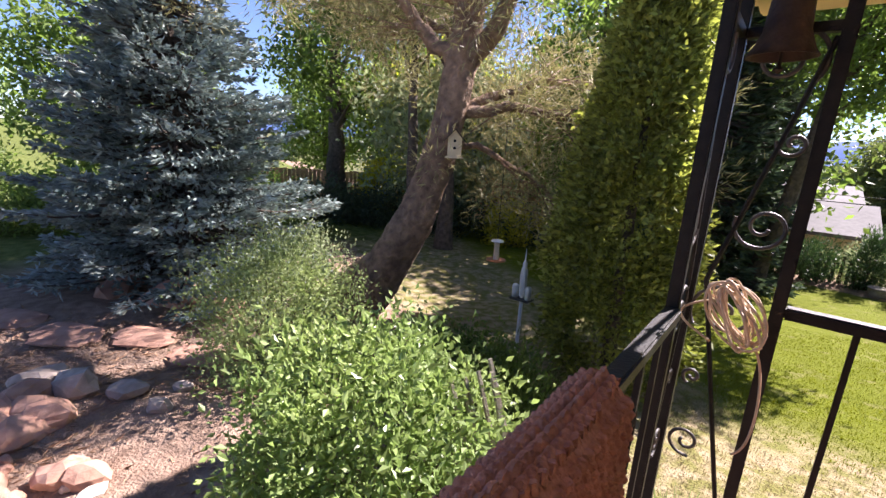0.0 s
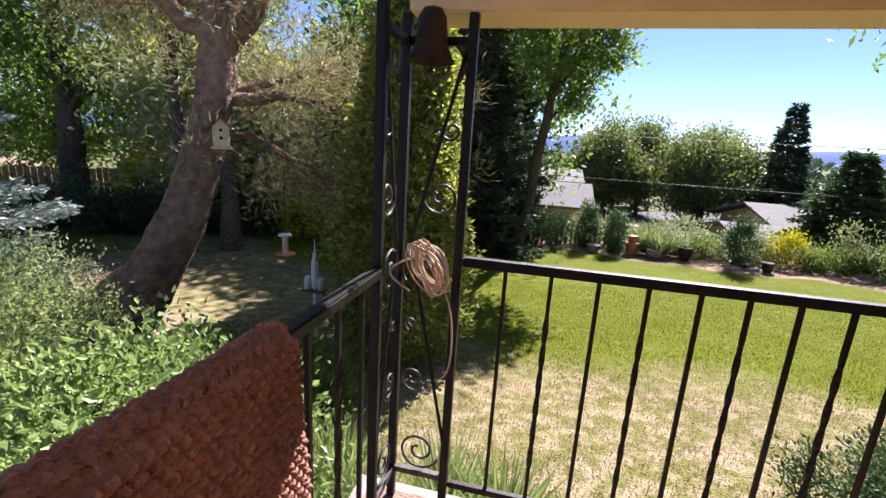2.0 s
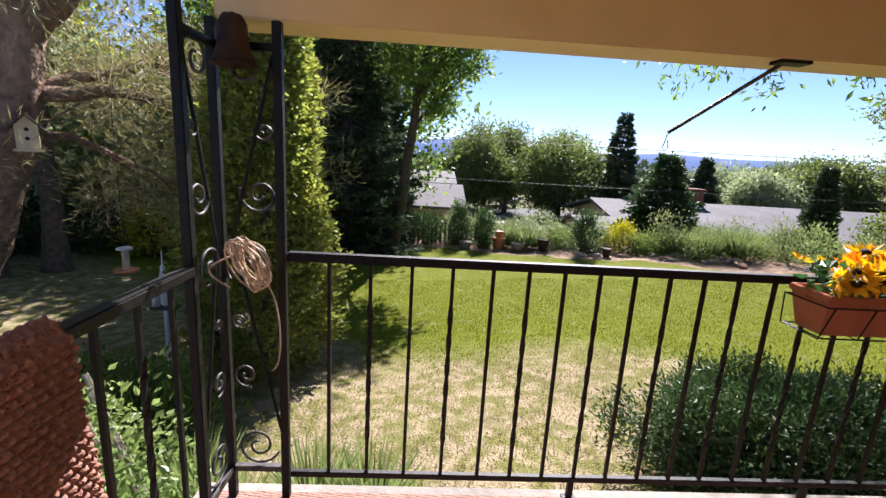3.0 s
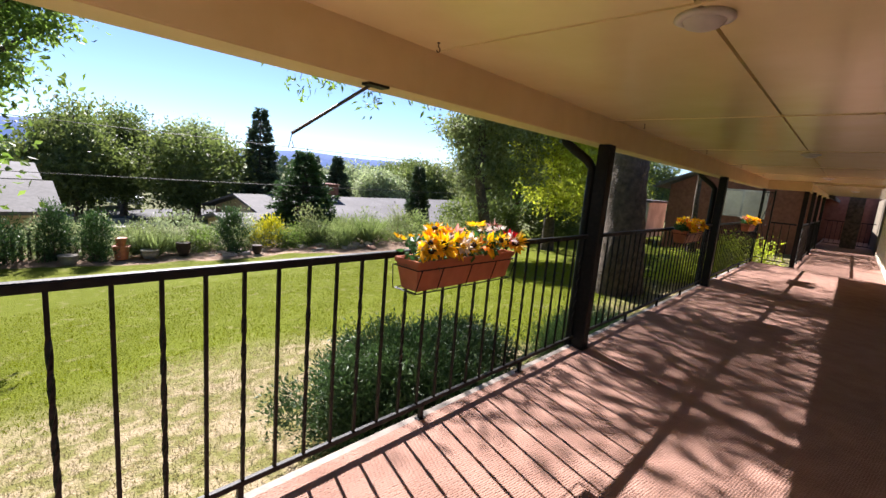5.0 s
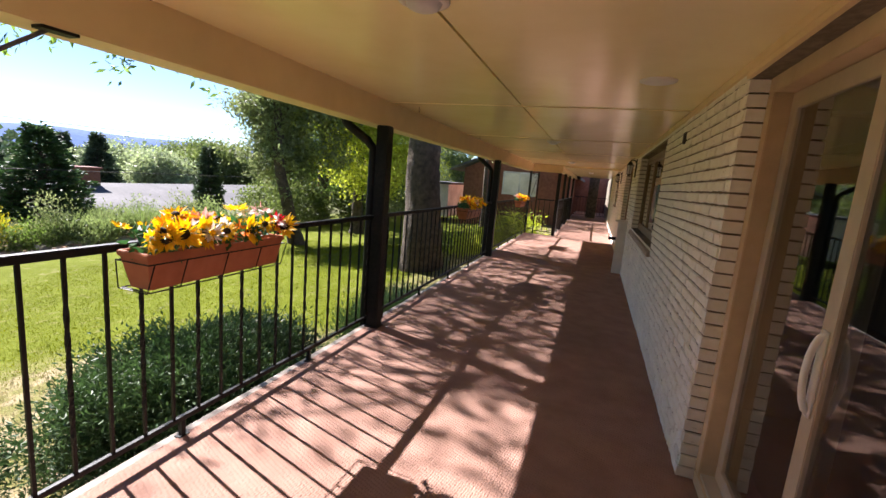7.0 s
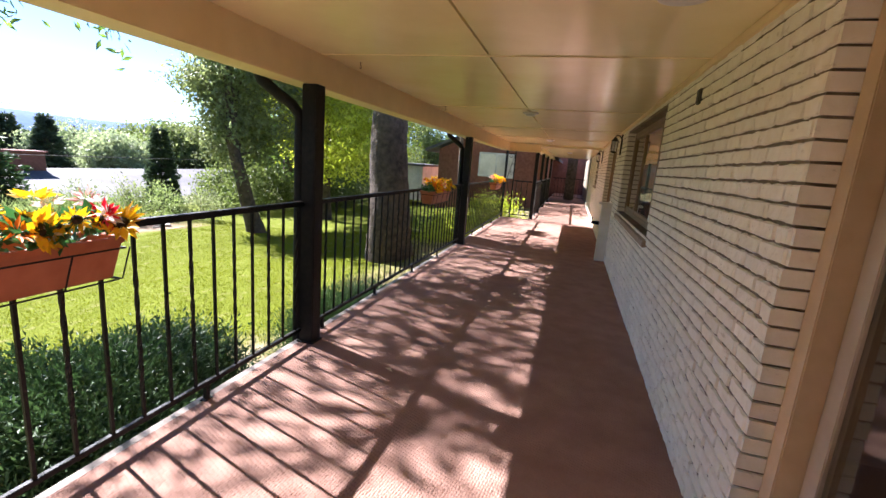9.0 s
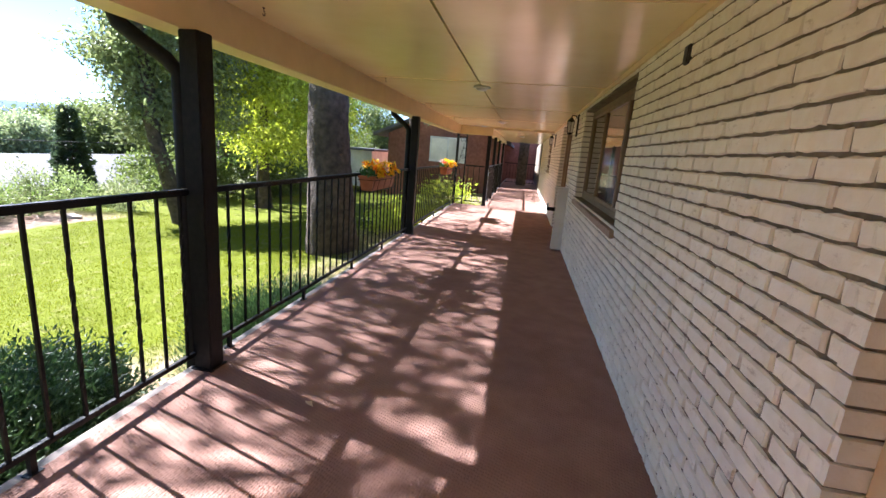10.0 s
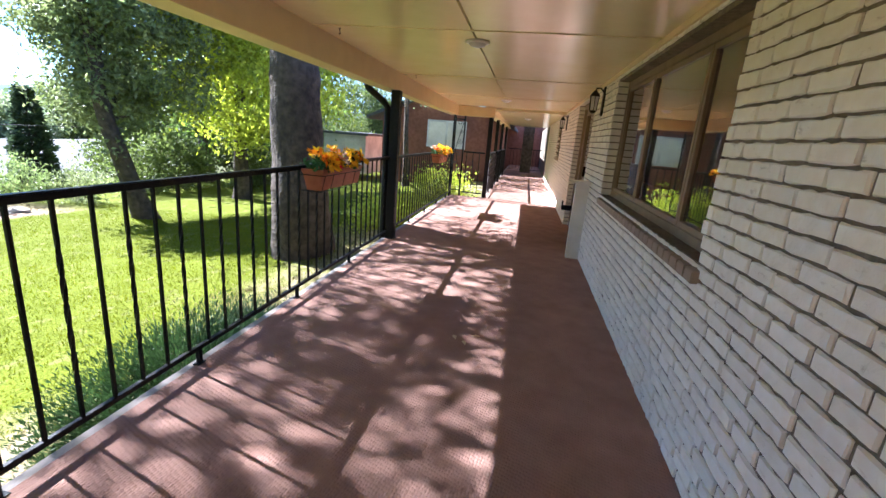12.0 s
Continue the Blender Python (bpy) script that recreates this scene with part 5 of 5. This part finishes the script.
shrub("yellow-leaved bush by the fence", (-16.4, 15.0, 1.4), (0.9, 0.8, 1.2), 4000, 0.15, L_YELLOW, per=40, clump=0.2)


def fence(p0, p1, z1, label, board=0.14, gap=0.012, m=M_FENCE):
    (x0, y0), (x1, y1) = p0, p1
    ln = math.hypot(x1 - x0, y1 - y0)
    n = int(ln / (board + gap))
    root = thing("fence", label, "fence", (0, 0, 0))
    me = Geo().box(-board / 2, board / 2, -0.01, 0.01, 0, 1.0).mesh("board", m)
    for k in range(n):
        s = (k + 0.5) / n
        x, y = x0 + (x1 - x0) * s, y0 + (y1 - y0) * s
        z = float(ground_z(x, y))
        ob = new("board", me)
        ob.location, ob.scale = (x, y, z - 0.05), (1, 1, z1 - z + 0.05 + rng.normal(0, 0.02))
        ob.rotation_euler = (0, 0, math.atan2(y1 - y0, x1 - x0))
        ob.parent = root


fence((-25, 8.5), (-11, 23), -0.35, "weathered cedar board fence along the back garden", 0.2)
M_DARKFENCE = mat("dark_picket", (0.06, 0.045, 0.035), (0.10, 0.08, 0.06), 5, 0.9, 0.2, 40)
fence((-6.5, 17.2), (3.0, 16.6), -1.1, "dark low picket fence at the lawn's end", 0.08, 0.09, M_DARKFENCE)
bed = random.Random(11)
for k in range(26):
    s = k / 25
    x, y = 0.4 + 13.5 * s, 16.8 - 5.6 * s + bed.uniform(0.4, 2.2)
    h = bed.uniform(0.35, 0.8)
    m = bed.choice((L_SILVER, L_OLIVE, L_GREEN, L_SHRUB, L_OLIVE))
    shrub("mixed garden perennials in the bed along the lawn", (x, y, h * 0.7), (bed.uniform(0.5, 0.9), 0.6, h), 1500, 0.10, m, per=30, clump=0.13, aspect=0.4, up=0.9, stems=4)
for x, y, h, w in ((2.0, 16.2, 1.6, 0.35), (2.9, 15.6, 1.3, 0.35), (6.3, 14.4, 1.5, 0.38), (0.9, 16.5, 1.2, 0.6), (-0.2, 16.6, 1.3, 0.7)):
    shrub("upright juniper shrub in the garden bed", (x, y, h * 0.5), (w, w, h * 0.55), 3200, 0.12, L_JUN, per=30, clump=0.1, aspect=0.25, up=1.0)
p = thing("garden_pot", "stacked terracotta pots in the garden bed", "plant pot", (3.5, 15.6, float(ground_z(3.5, 15.6))))
part("pot", Geo().lathe([(0.0, 0.0), (0.16, 0.0), (0.22, 0.36), (0.25, 0.36), (0.25, 0.42), (0.2, 0.42), (0.0, 0.38)], (0, 0, 0), 14), M_TERRA, p)
part("pot", Geo().lathe([(0.0, 0.38), (0.1, 0.38), (0.15, 0.62), (0.17, 0.66), (0.0, 0.64)], (0, 0, 0), 14), M_TERRA, p)
for x, y, r, h, lab in ((5.05, 15.1, 0.22, 0.42, "dark glazed pot standing in the garden bed"), (2.25, 15.5, 0.24, 0.3, "low grey stone bowl in the garden bed"), (4.15, 15.2, 0.26, 0.28, "wide grey planting bowl beside the lawn"), (6.9, 13.9, 0.16, 0.3, "dark round pot on the gravel bed")):
    p = thing("garden_pot", lab, "plant pot", (x, y, float(ground_z(x, y))), "garden pots")
    part("pot", Geo().lathe([(0.0, 0.0), (r * 0.6, 0.0), (r * 0.95, h * 0.6), (r * 0.9, h * 0.9), (r, h * 0.92), (r, h), (r * 0.85, h), (0.0, h * 0.85)], (0, 0, 0), 16), M_CONC if "grey" in lab else M_RUST, p, smooth=True)
for x, y, h, n in ((4.4, 15.5, 0.75, 500), (4.9, 15.7, 0.7, 500), (4.0, 15.9, 0.9, 400), (10.2, 13.6, 1.0, 500), (11.0, 13.3, 1.1, 500), (9.4, 14.3, 1.0, 400)):
    grass_clump(x, y, h, n, L_SHRUB, "tall yellow-green grass clump in the garden bed")
shrub("yellow-flowered bush in the gravel bed", (7.8, 15.0, 0.45), (0.6, 0.5, 0.5), 1800, 0.10, L_YELLOW, per=30, clump=0.12, aspect=0.4, up=0.9, stems=4)
for k in range(34):
    x = 5.6 + 7.0 * bed.random()
    y = 14.9 - 0.46 * (x - 5.0) + bed.uniform(-0.25, 1.1)
    stone(x, y, bed.uniform(0.10, 0.28), bed.choice((0, 2, 4, 6, 1)), "pale flat stone edging the garden bed", bed.uniform(0, 180), 0.55)


def strip(name, x0, x1, y0, y1, material, label, category, lift=0.06):
    xs = np.linspace(x0, x1, 25)
    ys = np.linspace(y0, y1, 9)
    X, Y = np.meshgrid(xs, ys, indexing="ij")
    top = np.stack([X, Y, ground_z(X, Y) + lift], -1).reshape(-1, 3)
    idx = np.arange(len(top)).reshape(25, 9)
    q = np.stack([idx[:-1, :-1], idx[1:, :-1], idx[1:, 1:], idx[:-1, 1:]], -1).reshape(-1, 4)
    structure(name, Geo().add(top, q), material, label, category)


strip("road", -14, 46, 44.0, 50.0, mat("asphalt", (0.045, 0.045, 0.05), (0.07, 0.07, 0.072), 2, 0.9, 0.3, 30), "grey asphalt street beyond the gardens", "road")
strip("driveway", 6.0, 9.0, 31.0, 43.9, mat("pale_concrete", (0.30, 0.28, 0.26), (0.38, 0.36, 0.33), 2, 0.9, 0.2, 30), "pale concrete driveway down to the street", "driveway", 0.12)


def van(x, y, turn):
    root = thing("van", "white delivery van parked at the street", "van")
    root.matrix_basis = pose(x, y, float(ground_z(x, y)) + 0.06, 0, 0, turn)
    prof = [(-2.4, 0.45), (2.3, 0.45), (2.35, 1.1), (1.75, 1.3), (1.2, 2.15), (-2.35, 2.2)]
    v = [(px, sy, pz) for sy in (-0.95, 0.95) for px, pz in prof]
    f = [(i, (i + 1) % 6, 6 + (i + 1) % 6, 6 + i) for i in range(6)] + [(0, 5, 4, 1), (1, 4, 3, 2), (6, 7, 10, 11), (7, 8, 9, 10)]
    part("body", Geo().add(v, f), M_WHITE, root, bevel=0.05)
    for sy in (-0.957, 0.957):
        part("side_window", Geo().add([(0.4, sy, 1.35), (1.5, sy, 1.35), (1.1, sy, 2.0), (0.4, sy, 2.0)], [(0, 1, 2, 3)]), M_IRON, root, "dark side window")
        for wx in (-1.5, 1.5):
            part("wheel", Geo().tube([(wx, sy * 0.85, 0.34), (wx, sy * 1.01, 0.34)], 0.34, 16), M_IRON, root, "black tyre")
    part("windscreen", Geo().add([(1.735, -0.85, 1.36), (1.735, 0.85, 1.36), (1.25, 0.85, 2.1), (1.25, -0.85, 2.1)], [(0, 1, 2, 3)]), M_IRON, root, "dark windscreen")


van(10.2, 52.6, -70)


def hose():
    t = np.linspace(0, 1, 40)
    x = -8.9 + 2.6 * t
    y = 1.9 + 0.9 * t + 0.35 * np.sin(t * 5.0)
    ob = part("garden_hose", Geo().tube(np.stack([x, y, ground_z(x, y) + 0.05], 1), 0.013, 7), M_CORD, smooth=True)
    tagged(ob, "tan garden hose lying in the soil bed", "hose")


hose()


def old_slats():
    r = random.Random(3)
    root = thing("picket_stack", "weathered grey wooden slats leaning behind the rose bush", "slats")
    for k in range(6):
        a = np.array((-0.72 + 0.03 * k, 1.62 + 0.04 * k, float(ground_z(-0.7, 1.7)) - 0.02))
        b = a + np.array((-0.60 + r.uniform(-0.06, 0.06), 0.20 + r.uniform(-0.05, 0.05), 1.38 + r.uniform(-0.16, 0.06)))
        part("slat", Geo().tube([a, (a + b) / 2 + 0.01, b], [0.022, 0.02, 0.016], 5), M_SLAT, root)


M_SLAT = mat("weathered_wood", (0.22, 0.19, 0.15), (0.40, 0.36, 0.30), 25, 0.9, 0.5, 90)
old_slats()
conifer("spreading juniper tree in front of the low roof", (10.4, 17.2), 3.6, 1.9, L_JUN, M_DARKBARK, 22, 12, 34, 0.2, -0.1)
conifer("narrow dark columnar cypress", (15.6, 15.5), 3.3, 0.62, L_DARK, M_DARKBARK, 26, 10, 14, 0.2, -0.15)
L_STREET = leaf_mat("leaf_street", (0.075, 0.105, 0.03), (0.14, 0.17, 0.055), 0.35)
for x, y, h, w, m in ((5.6, 41, 8.0, 3.0, L_STREET), (12.6, 38, 7.0, 3.8, L_STREET), (7.6, 50, 9.0, 3.6, L_STREET), (9.3, 46, 9, 2.6, L_STREET), (14.5, 44, 8.5, 3, L_SILVER), (33, 46, 6.2, 3.4, L_SILVER), (38, 38, 6.5, 4, L_STREET), (41, 46, 6.6, 4, L_STREET), (45, 32, 7, 4, L_STREET), (31, 38, 5.0, 2.4, L_SILVER), (44, 24, 6.5, 3.4, L_STREET), (53, 27, 8, 4, L_STREET), (40, 43, 7, 3.6, L_STREET), (49, 37, 8, 4, L_STREET), (58, 20, 9, 4.5, L_STREET)):
    z = float(ground_z(x, y))
    tree("leafy neighbourhood tree down the slope", (x, y), (x, y, z + h), 0.25, [(x, y, z + h * 0.58, w, w * 0.9, h * 0.42)], 190, 80, 0.32, m, M_DARKBARK, clump=0.6, limbs=8)
for x, y, w, h in ((17.5, 12.2, 1.8, 1.0), (20.5, 10.6, 2.0, 1.2), (23.5, 11.2, 2.2, 1.5), (27.0, 11.5, 2.4, 1.8), (30.5, 10.5, 2.4, 2.0), (19.0, 14.5, 2.2, 1.0)):
    shrub("dense dark hedge shrub in the shade of the trees", (x, y, h * 0.85), (w, 1.1, h), 6000, 0.15, L_STREET, per=50, clump=0.2)
for x, y, w, h in ((-15.0, 3.6, 2.4, 1.1), (-16.0, 0.4, 2.4, 1.0), (-14.0, 6.6, 2.2, 1.2)):
    shrub("broad dark hedge shrub behind the spruce", (x, y, h * 0.85), (1.3, w, h), 6000, 0.15, L_GREEN, per=50, clump=0.2)
for x, y, h, w in ((17.0, 36.5, 9.5, 2.2), (27.5, 41, 6.8, 2.2), (30, 50, 7, 2.3)):
    conifer("dark conifer down the slope", (x, y), h, w, L_DARK, M_DARKBARK, 30, 11, 26, 0.4, 0.2)


def woods():
    g = Geo()
    for k in range(420):
        d = 60 + 640 * rng.uniform() ** 1.6
        a = rng.uniform(-0.7, 2.9)
        x, y = d * math.sin(math.pi / 2 - a), d * math.cos(math.pi / 2 - a) + 10
        if y < 45 and x < 60:
            continue
        h = rng.uniform(4, 8)
        q = in_blob(90, (x, y, float(ground_z(x, y)) + h * 0.45), (h * 0.55, h * 0.55, h * 0.5), 0.7)
        leaves(g, q, 1.6, 1.1)
    ob = part("far_woods", g, leaf_mat("far_leaf", (0.05, 0.085, 0.045), (0.09, 0.12, 0.06), 0.2))
    tagged(ob, "distant belt of green trees across the valley", "woods", kind="stuff")


woods()


def mountains():
    n = 160
    a = np.linspace(radians(-50), radians(160), n)
    hgt = 78 + 14 * np.sin(a * 5) + 9 * np.sin(a * 13 + 1) + 5 * np.sin(a * 31)
    v = []
    for d, k in ((2300, -0.6), (2500, 0.5), (2600, 1.0), (2900, 0.9)):
        v.append(np.stack([d * np.cos(a), d * np.sin(a), hgt * k], 1))
    idx = np.arange(4 * n).reshape(4, n)
    q = np.stack([idx[:-1, :-1], idx[:-1, 1:], idx[1:, 1:], idx[1:, :-1]], -1).reshape(-1, 4)
    # distance haze put in as a blue base colour and faint blue emission
    m = mat("mountain_haze_glow", (0.02, 0.04, 0.09), (0.03, 0.05, 0.11), 0.004, 1.0, 0)
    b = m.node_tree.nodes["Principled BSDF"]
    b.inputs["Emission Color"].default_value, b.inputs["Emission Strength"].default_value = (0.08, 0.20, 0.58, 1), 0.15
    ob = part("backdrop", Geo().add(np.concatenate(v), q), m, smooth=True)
    tagged(ob, "mountain range on the horizon with blue haze put into its colour and glow", "mountains", kind="structure")


mountains()


# ---- neighbouring houses ----
def gable_house(label, x0, x1, y0, y1, eave, ridge, m_wall, m_roof, axis="x", over=0.5, openings=()):
    z0 = float(min(ground_z(x0, y0), ground_z(x1, y1))) - 0.3
    root = thing("house", label, "house")
    part("wall", Geo().box(x0, x1, y0, y1, z0, eave), m_wall, root)
    if axis == "x":
        c = (y0 + y1) / 2
        rows = [((x0 - over, y0 - over), (x1 + over, y0 - over), (x1 + over, c), (x0 - over, c)), ((x1 + over, y1 + over), (x0 - over, y1 + over), (x0 - over, c), (x1 + over, c))]
        gab = [[(x, y0, eave), (x, y1, eave), (x, c + 0.01, ridge - 0.1), (x, c - 0.01, ridge - 0.1)] for x in (x0, x1)]
    else:
        c = (x0 + x1) / 2
        rows = [((x0 - over, y1 + over), (x0 - over, y0 - over), (c, y0 - over), (c, y1 + over)), ((x1 + over, y0 - over), (x1 + over, y1 + over), (c, y1 + over), (c, y0 - over))]
        gab = [[(x0, y, eave), (x1, y, eave), (c + 0.01, y, ridge - 0.1), (c - 0.01, y, ridge - 0.1)] for y in (y0, y1)]
    for q in gab:
        part("gable", Geo().add(q, [(0, 1, 2, 3)]), m_wall, root)
    for a, b, cc, d in rows:
        lo, hi = eave - 0.05, ridge
        up = [(*a, lo), (*b, lo), (*cc, hi), (*d, hi)]
        dn = [(p[0], p[1], p[2] - 0.14) for p in up]
        part("roof", Geo().add(up + dn, [(0, 1, 2, 3), (7, 6, 5, 4), (0, 4, 5, 1), (1, 5, 6, 2), (2, 6, 7, 3), (3, 7, 4, 0)]), m_roof, root)
    for fx0, fx1, fy, fz0, fz1, side in openings:
        if side == "y":
            w = part("window", frame_rect(Geo(), fx0, fx1, fz0, fz1, 0.07, fy - 0.04, fy + 0.02), M_WHITE, root, "white framed window")
            part("pane", Geo().box(fx0 + 0.07, fx1 - 0.07, fy - 0.02, fy - 0.01, fz0 + 0.07, fz1 - 0.07), M_GLASS, w)
        else:
            gg = Geo()
            for a in ((fx0, fx0 + 0.08), ((fx0 + fx1) / 2 - 0.04, (fx0 + fx1) / 2 + 0.04), (fx1 - 0.08, fx1)):
                gg.box(fy - 0.05, fy + 0.02, a[0], a[1], fz0, fz1)
            gg.box(fy - 0.05, fy + 0.02, fx0, fx1, fz0 - 0.08, fz0).box(fy - 0.05, fy + 0.02, fx0, fx1, fz1, fz1 + 0.08)
            w = part("window", gg, M_WHITE, root, "white framed window")
            part("pane", Geo().box(fy - 0.02, fy - 0.01, fx0 + 0.08, fx1 - 0.08, fz0, fz1), M_WHITEP, w, "pale curtained pane")
    return root


gable_house("grey-roofed neighbour house below the garden", -5.0, 2.3, 21.8, 27, -0.95, -0.05, M_TANWALL, M_ROOF, "x")
gable_house("second grey-roofed house further down", -4.0, 2.4, 30.5, 37, -0.3, 0.35, M_TANWALL, M_ROOF, "x")
low = gable_house("long low tan brick house with a grey roof", 13.0, 34.0, 24.5, 35, -2.0, -0.75, M_TANWALL, M_ROOF, "x", 0.8, [(27, 28.2, 24.49, -3.2, -2.3, "y"), (29.2, 30.4, 24.49, -3.2, -2.3, "y"), (20, 21.4, 24.49, -3.2, -2.3, "y")])
ch = part("chimney", Geo().box(18.4, 20.0, 29.2, 30.2, -1.2, 0.15).box(18.3, 20.1, 29.1, 30.3, 0.15, 0.25), M_REDBRICK, low, "red brick chimney")
gable_house("white carport and grey roof of a small house", 9.6, 13.6, 21.5, 26.5, -1.9, -1.35, M_TANWALL, M_ROOF, "x", 0.6)
gable_house("red brick house with a white window beside the terrace", 24.0, 33.0, 0.9, 6.4, 2.1, 3.5, M_REDBRICK, M_ROOF, "x", 0.6, [(2.45, 4.25, 24.0, 0.95, 2.0, "x")])
g = thing("garden_shed", "small white garden shed beside the brick house", "shed", (0, 0, 0))
part("body", Geo().box(25.0, 28.0, 7.6, 9.8, -0.8, 1.1), M_WHITE, g)
part("roof", Geo().box(24.8, 28.2, 7.4, 10.0, 1.1, 1.22), M_ROOF, g)
end = Geo().box(31.5, 32, -3, 5, -1, 3)
structure("wall_east", end, M_REDBRICK, "dark brick wall closing the far end", "wall")
col = thing("brick_pillar", "rough dark brown pillar at the end of the terrace", "pillar", (25.4, -0.35, 0))
part("shaft", Geo().box(-0.25, 0.25, -0.25, 0.25, 0, 2.6), M_DARKBARK, col, bevel=0.02)
for a, b in (((-12, 24.0, 2.55), (44, 4.0, 2.2)), ((-12, 24.0, 0.45), (44, 4.2, 1.6))):
    t = np.linspace(0, 1, 24)
    pth = np.outer(1 - t, a) + np.outer(t, b)
    pth[:, 2] -= 1.1 * t * (1 - t)
    ob = part("power_line", Geo().tube(pth, 0.012, 5), M_IRONWORN)
    tagged(ob, "thin overhead power line across the view", "cable", "power lines")

bricks()
